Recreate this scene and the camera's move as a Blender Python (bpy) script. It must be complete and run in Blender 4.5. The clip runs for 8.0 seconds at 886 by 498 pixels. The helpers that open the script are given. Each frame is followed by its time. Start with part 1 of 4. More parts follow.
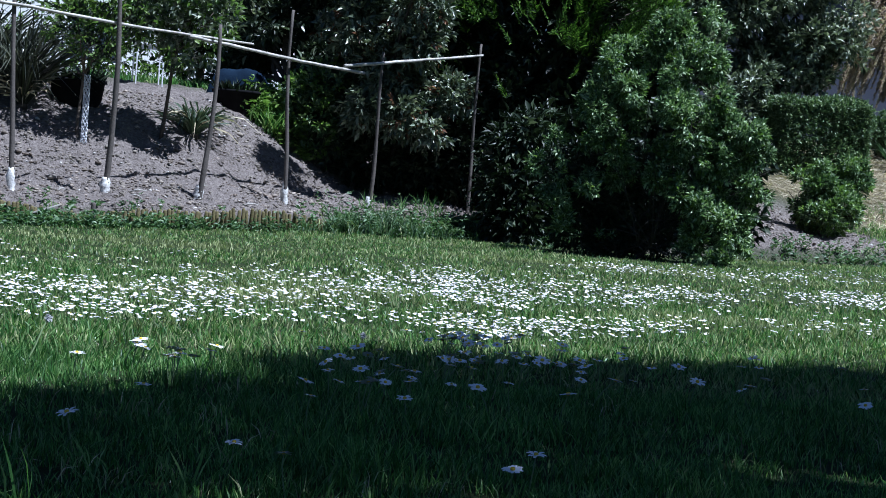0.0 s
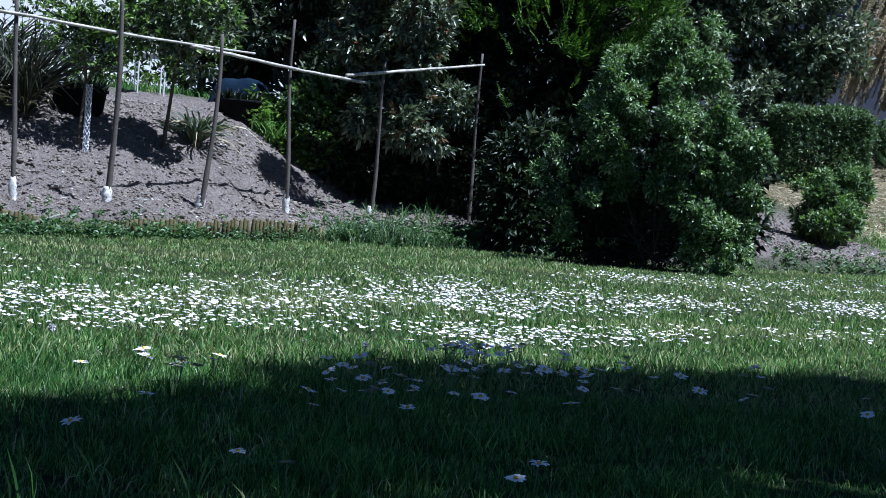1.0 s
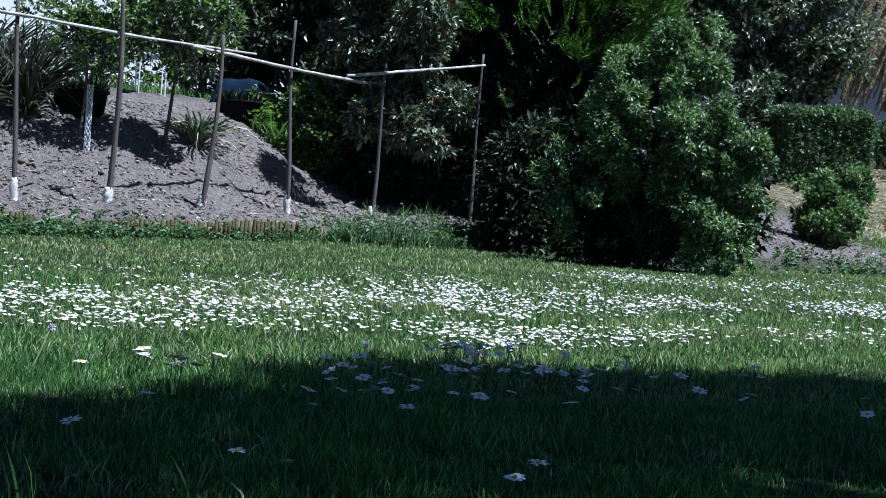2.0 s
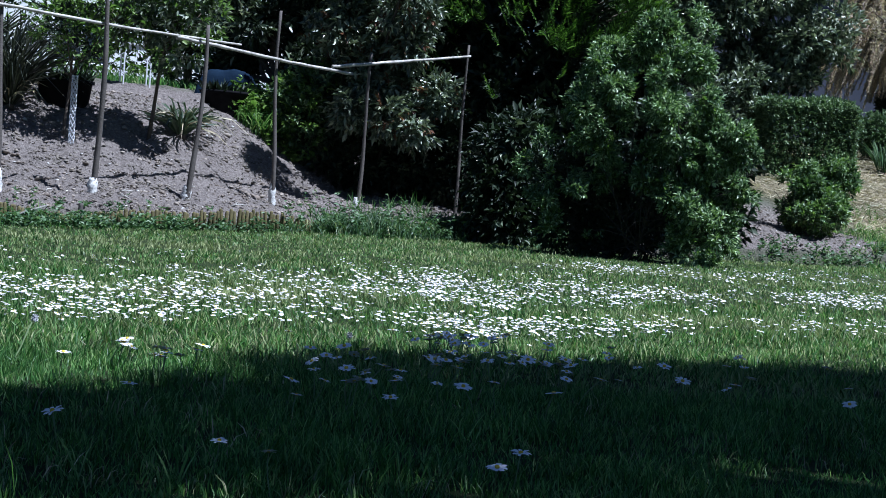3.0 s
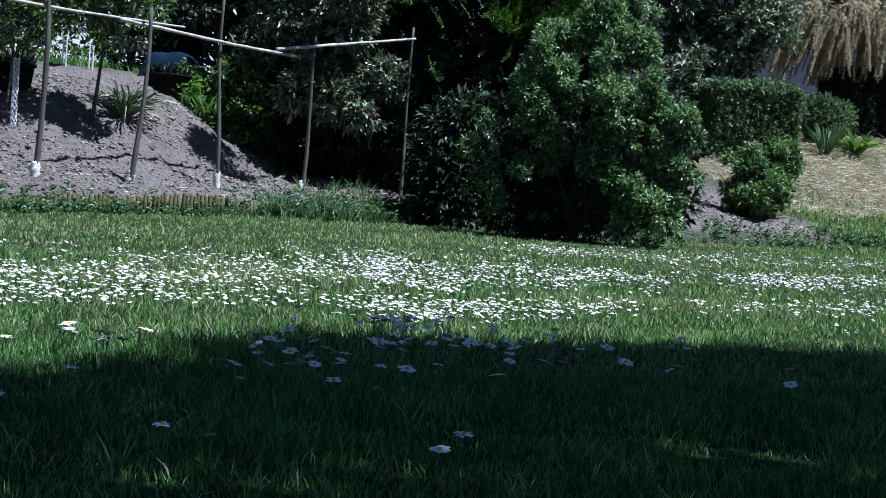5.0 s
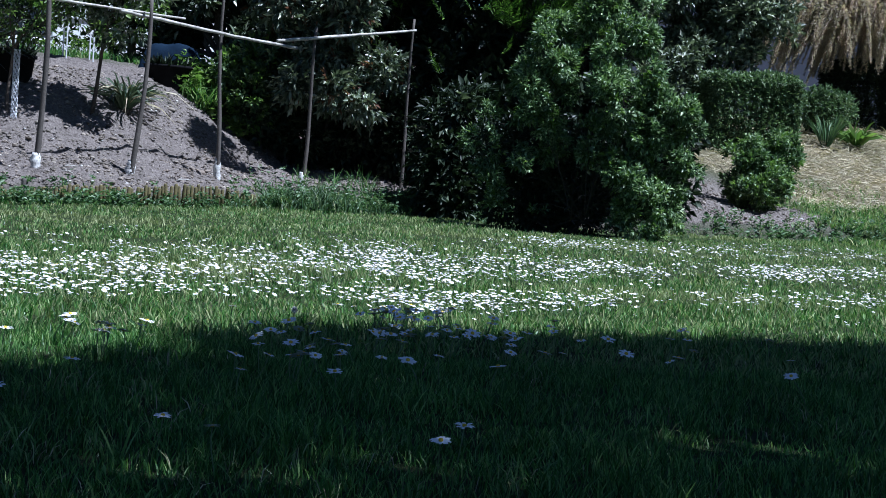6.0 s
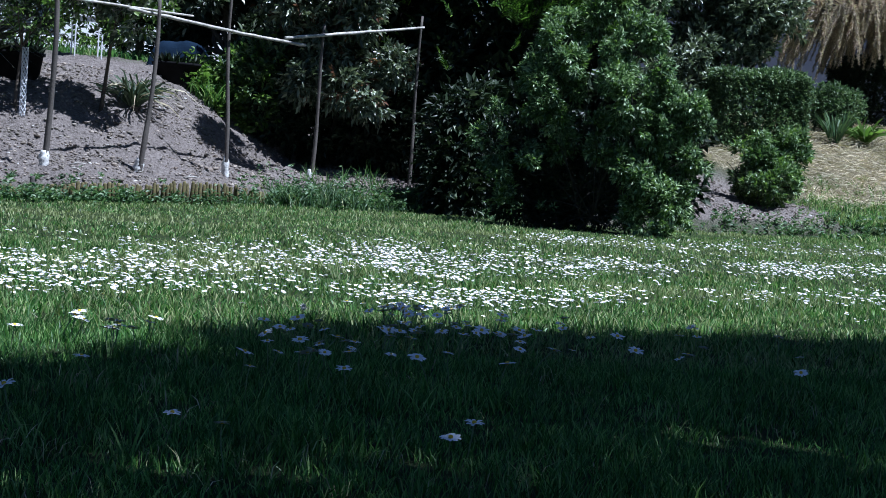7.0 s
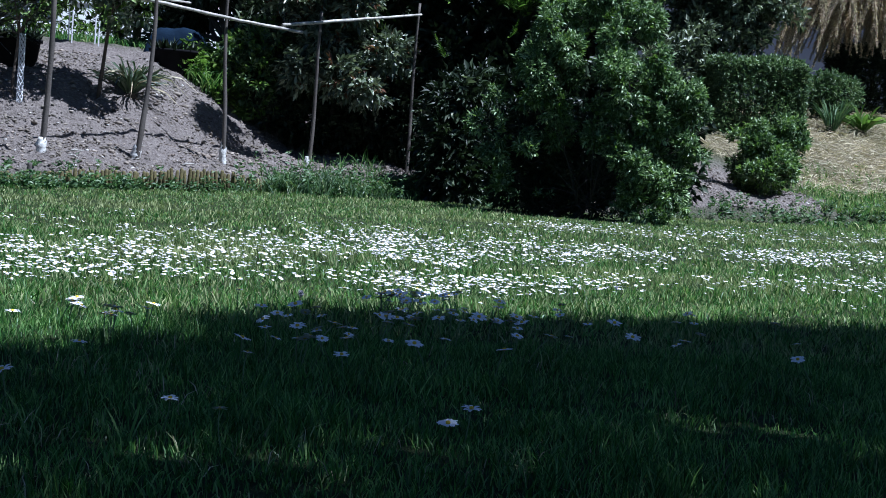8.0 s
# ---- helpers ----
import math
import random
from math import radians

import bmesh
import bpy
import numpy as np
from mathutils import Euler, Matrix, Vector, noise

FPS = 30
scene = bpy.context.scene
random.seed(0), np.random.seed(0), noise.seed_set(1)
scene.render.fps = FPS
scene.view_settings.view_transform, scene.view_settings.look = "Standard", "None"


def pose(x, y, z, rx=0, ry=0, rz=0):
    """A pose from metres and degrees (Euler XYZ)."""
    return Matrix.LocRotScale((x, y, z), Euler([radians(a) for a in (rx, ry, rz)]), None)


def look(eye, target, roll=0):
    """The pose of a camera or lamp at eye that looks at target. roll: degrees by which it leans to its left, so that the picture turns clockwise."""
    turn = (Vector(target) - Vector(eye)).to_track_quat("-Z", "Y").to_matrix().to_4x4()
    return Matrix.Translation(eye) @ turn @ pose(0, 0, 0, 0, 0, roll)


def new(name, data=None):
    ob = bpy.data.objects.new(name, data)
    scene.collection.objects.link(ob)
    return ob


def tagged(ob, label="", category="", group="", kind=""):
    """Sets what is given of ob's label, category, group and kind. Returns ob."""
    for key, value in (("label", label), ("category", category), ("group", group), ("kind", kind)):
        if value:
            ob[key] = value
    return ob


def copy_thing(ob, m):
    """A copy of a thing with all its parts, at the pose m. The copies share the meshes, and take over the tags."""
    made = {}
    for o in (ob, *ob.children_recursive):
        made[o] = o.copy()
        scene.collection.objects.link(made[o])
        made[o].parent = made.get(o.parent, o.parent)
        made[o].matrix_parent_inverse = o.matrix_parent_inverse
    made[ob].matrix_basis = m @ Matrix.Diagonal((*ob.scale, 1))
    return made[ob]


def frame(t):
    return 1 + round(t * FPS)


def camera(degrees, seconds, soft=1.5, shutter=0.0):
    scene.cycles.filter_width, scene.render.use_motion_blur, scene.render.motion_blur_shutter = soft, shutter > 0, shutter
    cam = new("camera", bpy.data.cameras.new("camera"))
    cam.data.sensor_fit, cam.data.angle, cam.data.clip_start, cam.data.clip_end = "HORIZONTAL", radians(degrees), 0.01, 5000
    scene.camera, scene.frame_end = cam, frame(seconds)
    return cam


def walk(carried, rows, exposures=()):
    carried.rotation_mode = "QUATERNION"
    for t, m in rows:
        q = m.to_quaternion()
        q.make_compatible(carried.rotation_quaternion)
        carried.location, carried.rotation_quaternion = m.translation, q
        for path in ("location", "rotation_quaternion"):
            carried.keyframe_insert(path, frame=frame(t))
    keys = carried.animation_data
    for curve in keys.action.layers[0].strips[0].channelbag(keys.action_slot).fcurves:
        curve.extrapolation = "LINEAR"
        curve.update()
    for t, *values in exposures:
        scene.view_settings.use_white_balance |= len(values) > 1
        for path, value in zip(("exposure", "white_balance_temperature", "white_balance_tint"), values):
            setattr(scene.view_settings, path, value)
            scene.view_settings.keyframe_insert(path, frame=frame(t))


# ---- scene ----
# camera: held low over the lawn, turning slowly to the right and down
cam = camera(28.0, 8.0, soft=0.9)
ROWS = [
    (0.0, 0.0000, 0.0000, 0.5800, 87.705, -4.190, 0.000),
    (0.5, -0.0040, -0.0070, 0.5808, 87.871, -4.150, 0.007),
    (1.0, -0.0038, -0.0100, 0.5802, 88.001, -4.180, 0.033),
    (1.5, -0.0024, -0.0115, 0.5795, 88.074, -4.155, 0.067),
    (1.7, -0.0015, -0.0115, 0.5790, 88.047, -4.160, 0.085),
    (2.8, 0.0060, -0.0108, 0.5770, 87.883, -4.195, -0.195),
    (3.0, 0.0070, -0.0105, 0.5768, 87.768, -4.200, -0.373),
    (3.5, 0.0094, -0.0118, 0.5773, 87.579, -4.190, -0.805),
    (4.0, 0.0122, -0.0120, 0.5773, 87.430, -4.040, -1.398),
    (4.5, 0.0138, -0.0135, 0.5775, 87.350, -4.020, -1.914),
    (4.7, 0.0142, -0.0138, 0.5774, 87.360, -4.030, -2.057),
    (5.8, 0.0133, -0.0150, 0.5762, 87.119, -4.100, -2.150),
    (6.0, 0.0130, -0.0150, 0.5760, 87.075, -4.110, -2.105),
    (6.5, 0.0125, -0.0120, 0.5752, 87.059, -4.120, -1.934),
    (7.0, 0.0102, -0.0105, 0.5745, 86.967, -4.040, -1.851),
    (7.5, 0.0085, -0.0090, 0.5718, 86.781, -4.030, -1.896),
    (8.0, 0.0100, -0.0140, 0.5718, 86.572, -4.100, -1.935),
]
EXPOSURE = 0.79
walk(cam, [(t, pose(x, y, z, rx, ry, rz)) for t, x, y, z, rx, ry, rz in ROWS],
     exposures=[(0.0, EXPOSURE, 5050, 13), (8.0, EXPOSURE, 5050, 13)])

# ---- daylight: a high clear sun from the right, a little behind the camera
SUN_UP = 64.0
SUN_WAY = Vector((0.88, -0.38, 0.0)).normalized() * math.cos(radians(SUN_UP)) + Vector((0, 0, math.sin(radians(SUN_UP))))
world = bpy.data.worlds.new("sky")
scene.world = world
world.use_nodes = True
wn, wl = world.node_tree.nodes, world.node_tree.links
sky = wn.new("ShaderNodeTexSky")
sky.sky_type = "NISHITA"
sky.sun_disc = False
sky.ozone_density = 8.0
sky.sun_elevation = radians(SUN_UP)
sky.sun_rotation = math.atan2(SUN_WAY.x, SUN_WAY.y)
wn["Background"].inputs["Strength"].default_value = 0.0235
wl.new(sky.outputs["Color"], wn["Background"].inputs["Color"])
sun_data = bpy.data.lights.new("sun", "SUN")
sun_data.energy, sun_data.angle, sun_data.color = 5.0, radians(0.53), (1.0, 0.96, 0.9)
sun = new("sun", sun_data)
sun.matrix_world = look(SUN_WAY * 40, (0, 0, 0))


# ---- materials
def material(name):
    m = bpy.data.materials.new(name)
    m.use_nodes = True
    n = m.node_tree.nodes
    return m, n, m.node_tree.links, n["Principled BSDF"]


def ramp(n, l, fac, stops):
    r = n.new("ShaderNodeValToRGB")
    r.color_ramp.elements[0].position, r.color_ramp.elements[0].color = stops[0][0], (*stops[0][1], 1)
    r.color_ramp.elements[1].position, r.color_ramp.elements[1].color = stops[-1][0], (*stops[-1][1], 1)
    for p, c in stops[1:-1]:
        r.color_ramp.elements.new(p).color = (*c, 1)
    l.new(fac, r.inputs["Fac"])
    return r.outputs["Color"]


def noise_of(n, l, scale, detail=4.0, rough=0.6, where="Object"):
    c = n.new("ShaderNodeTexCoord")
    t = n.new("ShaderNodeTexNoise")
    t.inputs["Scale"].default_value, t.inputs["Detail"].default_value, t.inputs["Roughness"].default_value = scale, detail, rough
    l.new(c.outputs[where], t.inputs["Vector"])
    return t.outputs["Fac"]


def mixed(n, l, fac, a, b, mode="MIX"):
    m = n.new("ShaderNodeMix")
    m.data_type, m.blend_type = "RGBA", mode
    for sock, v in ((m.inputs[0], fac), (m.inputs[6], a), (m.inputs[7], b)):
        if isinstance(v, (int, float)):
            sock.default_value = v
        elif isinstance(v, tuple):
            sock.default_value = (*v, 1)
        else:
            l.new(v, sock)
    return m.outputs[2]


def bumped(n, l, b, height, strength, distance):
    k = n.new("ShaderNodeBump")
    k.inputs["Strength"].default_value, k.inputs["Distance"].default_value = strength, distance
    l.new(height, k.inputs["Height"])
    l.new(k.outputs["Normal"], b.inputs["Normal"])


def leaf_material(name, dark, mid, light, rough=0.45, through_light=0.3, gloss=0.4, patch=2.5):
    """Leaf blades: each blade its own tone, larger patches of tone over the plant, some light passing through."""
    m, n, l, b = material(name)
    g = n.new("ShaderNodeNewGeometry")
    own = ramp(n, l, g.outputs["Random Per Island"], [(0.0, dark), (0.55, mid), (1.0, light)])
    big = ramp(n, l, noise_of(n, l, patch, 2.0), [(0.3, (0.62, 0.66, 0.6)), (0.7, (1.25, 1.2, 1.1))])
    col = mixed(n, l, 1.0, own, big, "MULTIPLY")
    l.new(col, b.inputs["Base Color"])
    b.inputs["Roughness"].default_value = rough
    b.inputs["Specular IOR Level"].default_value = gloss
    tr = n.new("ShaderNodeBsdfTranslucent")
    l.new(mixed(n, l, 1.0, col, (1.0, 1.15, 0.62), "MULTIPLY"), tr.inputs["Color"])
    mx = n.new("ShaderNodeMixShader")
    mx.inputs[0].default_value = through_light
    l.new(b.outputs[0], mx.inputs[1])
    l.new(tr.outputs[0], mx.inputs[2])
    l.new(mx.outputs[0], n["Material Output"].inputs["Surface"])
    return m


def rough_material(name, stops, scale, fine, rough=0.85, bump=0.4, depth=0.01, metal=0.0, stretch=None):
    """A matt surface with tone at two scales and fine relief."""
    m, n, l, b = material(name)
    a = noise_of(n, l, scale)
    f = noise_of(n, l, fine, 6.0)
    col = mixed(n, l, 0.35, ramp(n, l, a, stops), ramp(n, l, f, stops))
    l.new(col, b.inputs["Base Color"])
    b.inputs["Roughness"].default_value, b.inputs["Metallic"].default_value = rough, metal
    bumped(n, l, b, f, bump, depth)
    return m


GRASS = leaf_material("grass_blade", (0.022, 0.07, 0.017), (0.098, 0.24, 0.064), (0.34, 0.49, 0.2), 0.4, 0.45, 0.35, 3.5)
GRASS_DRY = leaf_material("dry_grass_blade", (0.17, 0.22, 0.09), (0.31, 0.37, 0.17), (0.48, 0.51, 0.28), 0.6, 0.3, 0.3)
WEED = leaf_material("weed_leaf", (0.04, 0.085, 0.04), (0.1, 0.178, 0.088), (0.21, 0.29, 0.17), 0.45, 0.3)
LEAF_SHRUB = leaf_material("shrub_leaf", (0.026, 0.062, 0.024), (0.15, 0.24, 0.115), (0.5, 0.62, 0.41), 0.42, 0.2, 0.4)
# Dark evergreen leaves; the near-black tone also stands in for shade.
LEAF_DARK_SHADE = leaf_material("dark_and_shade_leaf", (0.01, 0.019, 0.01), (0.022, 0.036, 0.02), (0.05, 0.072, 0.042), 0.45, 0.12, 0.35)
LEAF_LAUREL = leaf_material("laurel_leaf", (0.038, 0.057, 0.037), (0.145, 0.185, 0.13), (0.44, 0.48, 0.39), 0.34, 0.15, 0.6)
LEAF_RED = leaf_material("reddish_leaf", (0.09, 0.04, 0.022), (0.15, 0.07, 0.04), (0.22, 0.12, 0.075), 0.5, 0.25, 0.4)
LEAF_YOUNG = leaf_material("young_leaf", (0.06, 0.115, 0.025), (0.13, 0.22, 0.05), (0.25, 0.35, 0.11), 0.4, 0.4)
LEAF_HEDGE = leaf_material("hedge_leaf", (0.05, 0.095, 0.045), (0.125, 0.195, 0.1), (0.27, 0.35, 0.2), 0.45, 0.2, 0.4)
LEAF_CONIFER = leaf_material("conifer_spray", (0.018, 0.045, 0.007), (0.062, 0.138, 0.021), (0.23, 0.39, 0.062), 0.55, 0.2, 0.3, 1.8)
LEAF_STRAP = leaf_material("strap_leaf", (0.03, 0.05, 0.03), (0.065, 0.1, 0.06), (0.19, 0.23, 0.15), 0.38, 0.12, 0.5)
LEAF_FLAX = leaf_material("flax_leaf", (0.012, 0.015, 0.011), (0.035, 0.043, 0.03), (0.16, 0.17, 0.125), 0.36, 0.08, 0.5)
TWIG_BROWN = leaf_material("dry_brown_twig", (0.33, 0.245, 0.225), (0.53, 0.425, 0.4), (0.73, 0.63, 0.6), 0.85, 0.4, 0.15)
STRAW = leaf_material("straw", (0.27, 0.23, 0.155), (0.52, 0.455, 0.335), (0.72, 0.66, 0.53), 0.75, 0.15, 0.2)
BARK = rough_material("bark", [(0.3, (0.05, 0.038, 0.028)), (0.7, (0.14, 0.11, 0.085))], 9, 60, 0.9, 0.6, 0.01)
# Darker copy of BARK: shade put into the colour of shrub stems.
BARK_SHADED = rough_material("shade_darkened_bark", [(0.3, (0.022, 0.018, 0.014)), (0.7, (0.06, 0.05, 0.04))], 9, 60, 0.9, 0.6, 0.01)
POLE = rough_material("weathered_pole", [(0.25, (0.035, 0.03, 0.026)), (0.75, (0.15, 0.13, 0.112))], 7, 70, 0.8, 0.6, 0.006)
RAIL = rough_material("bleached_rail", [(0.3, (0.16, 0.145, 0.12)), (0.6, (0.58, 0.55, 0.49))], 14, 60, 0.75, 0.4, 0.004)
WRAP = rough_material("crumpled_white_plastic", [(0.36, (0.3, 0.29, 0.27)), (0.58, (0.82, 0.81, 0.77))], 22, 110, 0.4, 0.5, 0.006)
GUARD = rough_material("white_mesh_plastic", [(0.3, (0.6, 0.62, 0.66)), (0.7, (0.8, 0.8, 0.82))], 40, 120, 0.45, 0.1, 0.001)
EDGING = rough_material("weathered_edging", [(0.4, (0.032, 0.028, 0.012)), (0.68, (0.27, 0.225, 0.075))], 5, 60, 0.85, 0.5, 0.004)
CLOD = leaf_material("dry_clod", (0.14, 0.118, 0.106), (0.225, 0.193, 0.174), (0.34, 0.3, 0.272), 0.95, 0.0, 0.1)
STONE = rough_material("pale_stone", [(0.25, (0.38, 0.36, 0.33)), (0.75, (0.62, 0.6, 0.56))], 30, 120, 0.8, 0.3, 0.003)
POT = rough_material("black_plastic", [(0.3, (0.006, 0.006, 0.007)), (0.7, (0.014, 0.014, 0.015))], 12, 90, 0.7, 0.15, 0.002)
TARP = rough_material("dark_blue_tarpaulin", [(0.3, (0.006, 0.012, 0.024)), (0.7, (0.012, 0.024, 0.045))], 6, 40, 0.6, 0.4, 0.01)
WHITE = rough_material("white_paint", [(0.3, (0.72, 0.73, 0.74)), (0.7, (0.82, 0.82, 0.82))], 8, 60, 0.5, 0.1, 0.002)
PLASTER = rough_material("pale_plaster", [(0.3, (0.66, 0.67, 0.68)), (0.7, (0.8, 0.8, 0.79))], 1.2, 30, 0.9, 0.3, 0.004)
# Blue-grey plaster with shade put into its colour by darkening it.
PLASTER_GREY = rough_material("shaded_blue_grey_plaster", [(0.3, (0.085, 0.09, 0.13)), (0.7, (0.13, 0.135, 0.18))], 1.2, 30, 0.9, 0.3, 0.004)
ROOF = rough_material("brown_roof_tile", [(0.3, (0.12, 0.07, 0.05)), (0.7, (0.22, 0.13, 0.09))], 3, 30, 0.85, 0.3, 0.01)
PETAL = rough_material("daisy_petal", [(0.3, (0.62, 0.62, 0.64)), (0.7, (0.76, 0.75, 0.76))], 50, 200, 0.6, 0.0, 0.001)
# Brighter copy of PETAL: light put into the colour of shaded near daisies.
PETAL_NEAR = rough_material("brightened_daisy_petal", [(0.3, (0.84, 0.84, 0.86)), (0.7, (0.93, 0.93, 0.93))], 50, 200, 0.5, 0.0, 0.001)
YOLK = rough_material("daisy_centre", [(0.3, (0.6, 0.4, 0.02)), (0.7, (0.75, 0.55, 0.05))], 200, 700, 0.8, 0.3, 0.001)
STALK = rough_material("daisy_stalk", [(0.3, (0.11, 0.17, 0.06)), (0.7, (0.2, 0.27, 0.12))], 60, 200, 0.6, 0.0, 0.001)
glass, gn, gl, gb = material("window_glass")
gb.inputs["Specular IOR Level"].default_value = 0.5
gb.inputs["Base Color"].default_value, gb.inputs["Roughness"].default_value = (0.03, 0.04, 0.05, 1), 0.05


def ground_material():
    """Turf floor, dry garden soil and straw litter, each where its own patch of the sheet lies."""
    m, n, l, b = material("ground")
    soil_at, straw_at = n.new("ShaderNodeAttribute"), n.new("ShaderNodeAttribute")
    soil_at.attribute_name, straw_at.attribute_name = "soil", "straw"
    f, a, c = noise_of(n, l, 34, 10.0, 0.75), noise_of(n, l, 3.5, 5.0), noise_of(n, l, 1.1, 4.0)
    turf = mixed(n, l, 0.5, ramp(n, l, c, [(0.35, (0.024, 0.045, 0.013)), (0.55, (0.045, 0.07, 0.022)), (0.72, (0.055, 0.075, 0.026))]),
                 ramp(n, l, f, [(0.3, (0.02, 0.033, 0.01)), (0.7, (0.075, 0.1, 0.035))]))
    soil = mixed(n, l, 0.5, ramp(n, l, a, [(0.3, (0.14, 0.12, 0.107)), (0.7, (0.265, 0.23, 0.207))]),
                 ramp(n, l, f, [(0.36, (0.04, 0.035, 0.032)), (0.5, (0.25, 0.215, 0.194)), (0.64, (0.44, 0.393, 0.36))]))
    straw = ramp(n, l, f, [(0.3, (0.12, 0.1, 0.06)), (0.7, (0.3, 0.26, 0.17))])
    one = mixed(n, l, soil_at.outputs["Fac"], turf, soil)
    l.new(mixed(n, l, straw_at.outputs["Fac"], one, straw), b.inputs["Base Color"])
    b.inputs["Roughness"].default_value = 0.95
    b.inputs["Specular IOR Level"].default_value = 0.15
    bumped(n, l, b, f, 1.0, 0.05)
    return m


for dull in (POT, TARP):
    dull.node_tree.nodes["Principled BSDF"].inputs["Specular IOR Level"].default_value = 0.04
    dull.node_tree.nodes["Principled BSDF"].inputs["Roughness"].default_value = 0.9

GROUND = ground_material()


# ---- mesh builders
def fast_mesh(name, verts, faces, mats, which=None, smooth=False):
    """A mesh from arrays; faces: one array of equal-sided faces, or a list of them."""
    groups = [np.asarray(f, np.int32) for f in (faces if isinstance(faces, list) else [faces])]
    groups = [g for g in groups if len(g)]
    me = bpy.data.meshes.new(name)
    verts = np.asarray(verts, np.float32)
    loops = np.concatenate([g.ravel() for g in groups])
    sizes = np.concatenate([np.full(len(g), g.shape[1], np.int32) for g in groups])
    me.vertices.add(len(verts))
    me.vertices.foreach_set("co", verts.ravel())
    me.loops.add(len(loops))
    me.loops.foreach_set("vertex_index", loops)
    me.polygons.add(len(sizes))
    me.polygons.foreach_set("loop_start", np.concatenate([[0], np.cumsum(sizes)[:-1]]).astype(np.int32))
    if which is not None:
        me.polygons.foreach_set("material_index", np.asarray(which, np.int32))
    if smooth:
        me.polygons.foreach_set("use_smooth", np.ones(len(sizes), bool))
    for m in (mats if isinstance(mats, (list, tuple)) else [mats]):
        me.materials.append(m)
    me.update(calc_edges=True)
    me.validate()
    return me


def put(name, me, parent=None, label="", at=None):
    ob = new(name, me)
    if parent is not None:
        ob.parent = parent
    if at is not None:
        ob.matrix_basis = at
    if label:
        ob["label"] = label
    return ob


def thing(name, at, label, category, group="", kind=""):
    ob = new(name)
    ob.location = at
    ob.empty_display_size = 0.1
    return tagged(ob, label, category, group, kind)


def part(name, bm, mat, parent, label="", smooth=False):
    me = bpy.data.meshes.new(name)
    bm.to_mesh(me)
    bm.free()
    me.materials.append(mat)
    if smooth:
        for p in me.polygons:
            p.use_smooth = True
    return put(name, me, parent, label)


def tube(points, radii, sides=7, wobble=0.0, seed=0):
    """Vertices and quads of a tapered round bar along points."""
    rng = np.random.default_rng(seed)
    P = np.asarray(points, float)
    n = len(P)
    t = np.gradient(P, axis=0)
    t /= np.linalg.norm(t, axis=1)[:, None] + 1e-9
    ref = np.where(np.abs(t[:, 2:3]) > 0.9, np.array([[1.0, 0, 0]]), np.array([[0, 0, 1.0]]))
    u = np.cross(t, ref)
    u /= np.linalg.norm(u, axis=1)[:, None]
    w = np.cross(t, u)
    a = np.arange(sides) * 2 * math.pi / sides
    r = np.asarray(radii, float)[:, None] * (1 + wobble * rng.uniform(-1, 1, (n, sides)))
    V = P[:, None, :] + r[:, :, None] * (np.cos(a)[None, :, None] * u[:, None, :] + np.sin(a)[None, :, None] * w[:, None, :])
    V = V.reshape(-1, 3)
    i, j = np.meshgrid(np.arange(n - 1), np.arange(sides), indexing="ij")
    k = (j + 1) % sides
    Q = np.stack([i * sides + j, i * sides + k, (i + 1) * sides + k, (i + 1) * sides + j], -1).reshape(-1, 4)
    V = np.concatenate([V, P[:1], P[-1:]])
    c0, c1 = n * sides, n * sides + 1
    s = np.arange(sides)
    T = np.concatenate([np.stack([np.full(sides, c0), (s + 1) % sides, s], -1),
                        np.stack([np.full(sides, c1), (n - 1) * sides + s, (n - 1) * sides + (s + 1) % sides], -1)])
    return V, Q, T


def tubes_mesh(name, list_of, mat, smooth=True):
    V, Q, T, k = [], [], [], 0
    for v, q, t in list_of:
        V.append(v)
        Q.append(q + k)
        T.append(t + k)
        k += len(v)
    return fast_mesh(name, np.concatenate(V), [np.concatenate(Q), np.concatenate(T)], mat, smooth=smooth)


def bent(a, b, n, sag, seed):
    """Points from a to b, bent a little by chance."""
    rng = np.random.default_rng(seed)
    s = np.linspace(0, 1, n)[:, None]
    p = np.asarray(a, float) * (1 - s) + np.asarray(b, float) * s
    return p + np.sin(s * math.pi) * rng.normal(0, sag, 3) + np.sin(s * 2 * math.pi) * rng.normal(0, sag * 0.5, 3)


def unit(v):
    return v / (np.linalg.norm(v, axis=-1, keepdims=True) + 1e-9)


def leaves_mesh(name, at, way, length, width, mats, rng, fold=0.25, which=None, droop=0.15):
    """Many folded leaf blades: at (N,3), way (N,3), length and width (N,)."""
    n = len(at)
    way = unit(way)
    side = unit(np.cross(way, unit(rng.normal(0, 0.55, (n, 3)) + np.array([0, 0, 1.0]))))
    up = np.cross(side, way)
    L, W = length[:, None], width[:, None]
    mid = at + way * L * 0.48
    V = np.stack([at, mid + side * W * 0.5 + up * W * fold, at + way * L - up * L * droop, mid - side * W * 0.5 + up * W * fold, ], 1)
    V = V.reshape(-1, 3)
    i = np.arange(n)[:, None] * 4
    F = np.stack([i + np.array([0, 1, 2]), i + np.array([0, 2, 3])], 1).reshape(-1, 3)
    if which is not None:
        which = np.repeat(which, 2)
    return fast_mesh(name, V, F, mats, which)


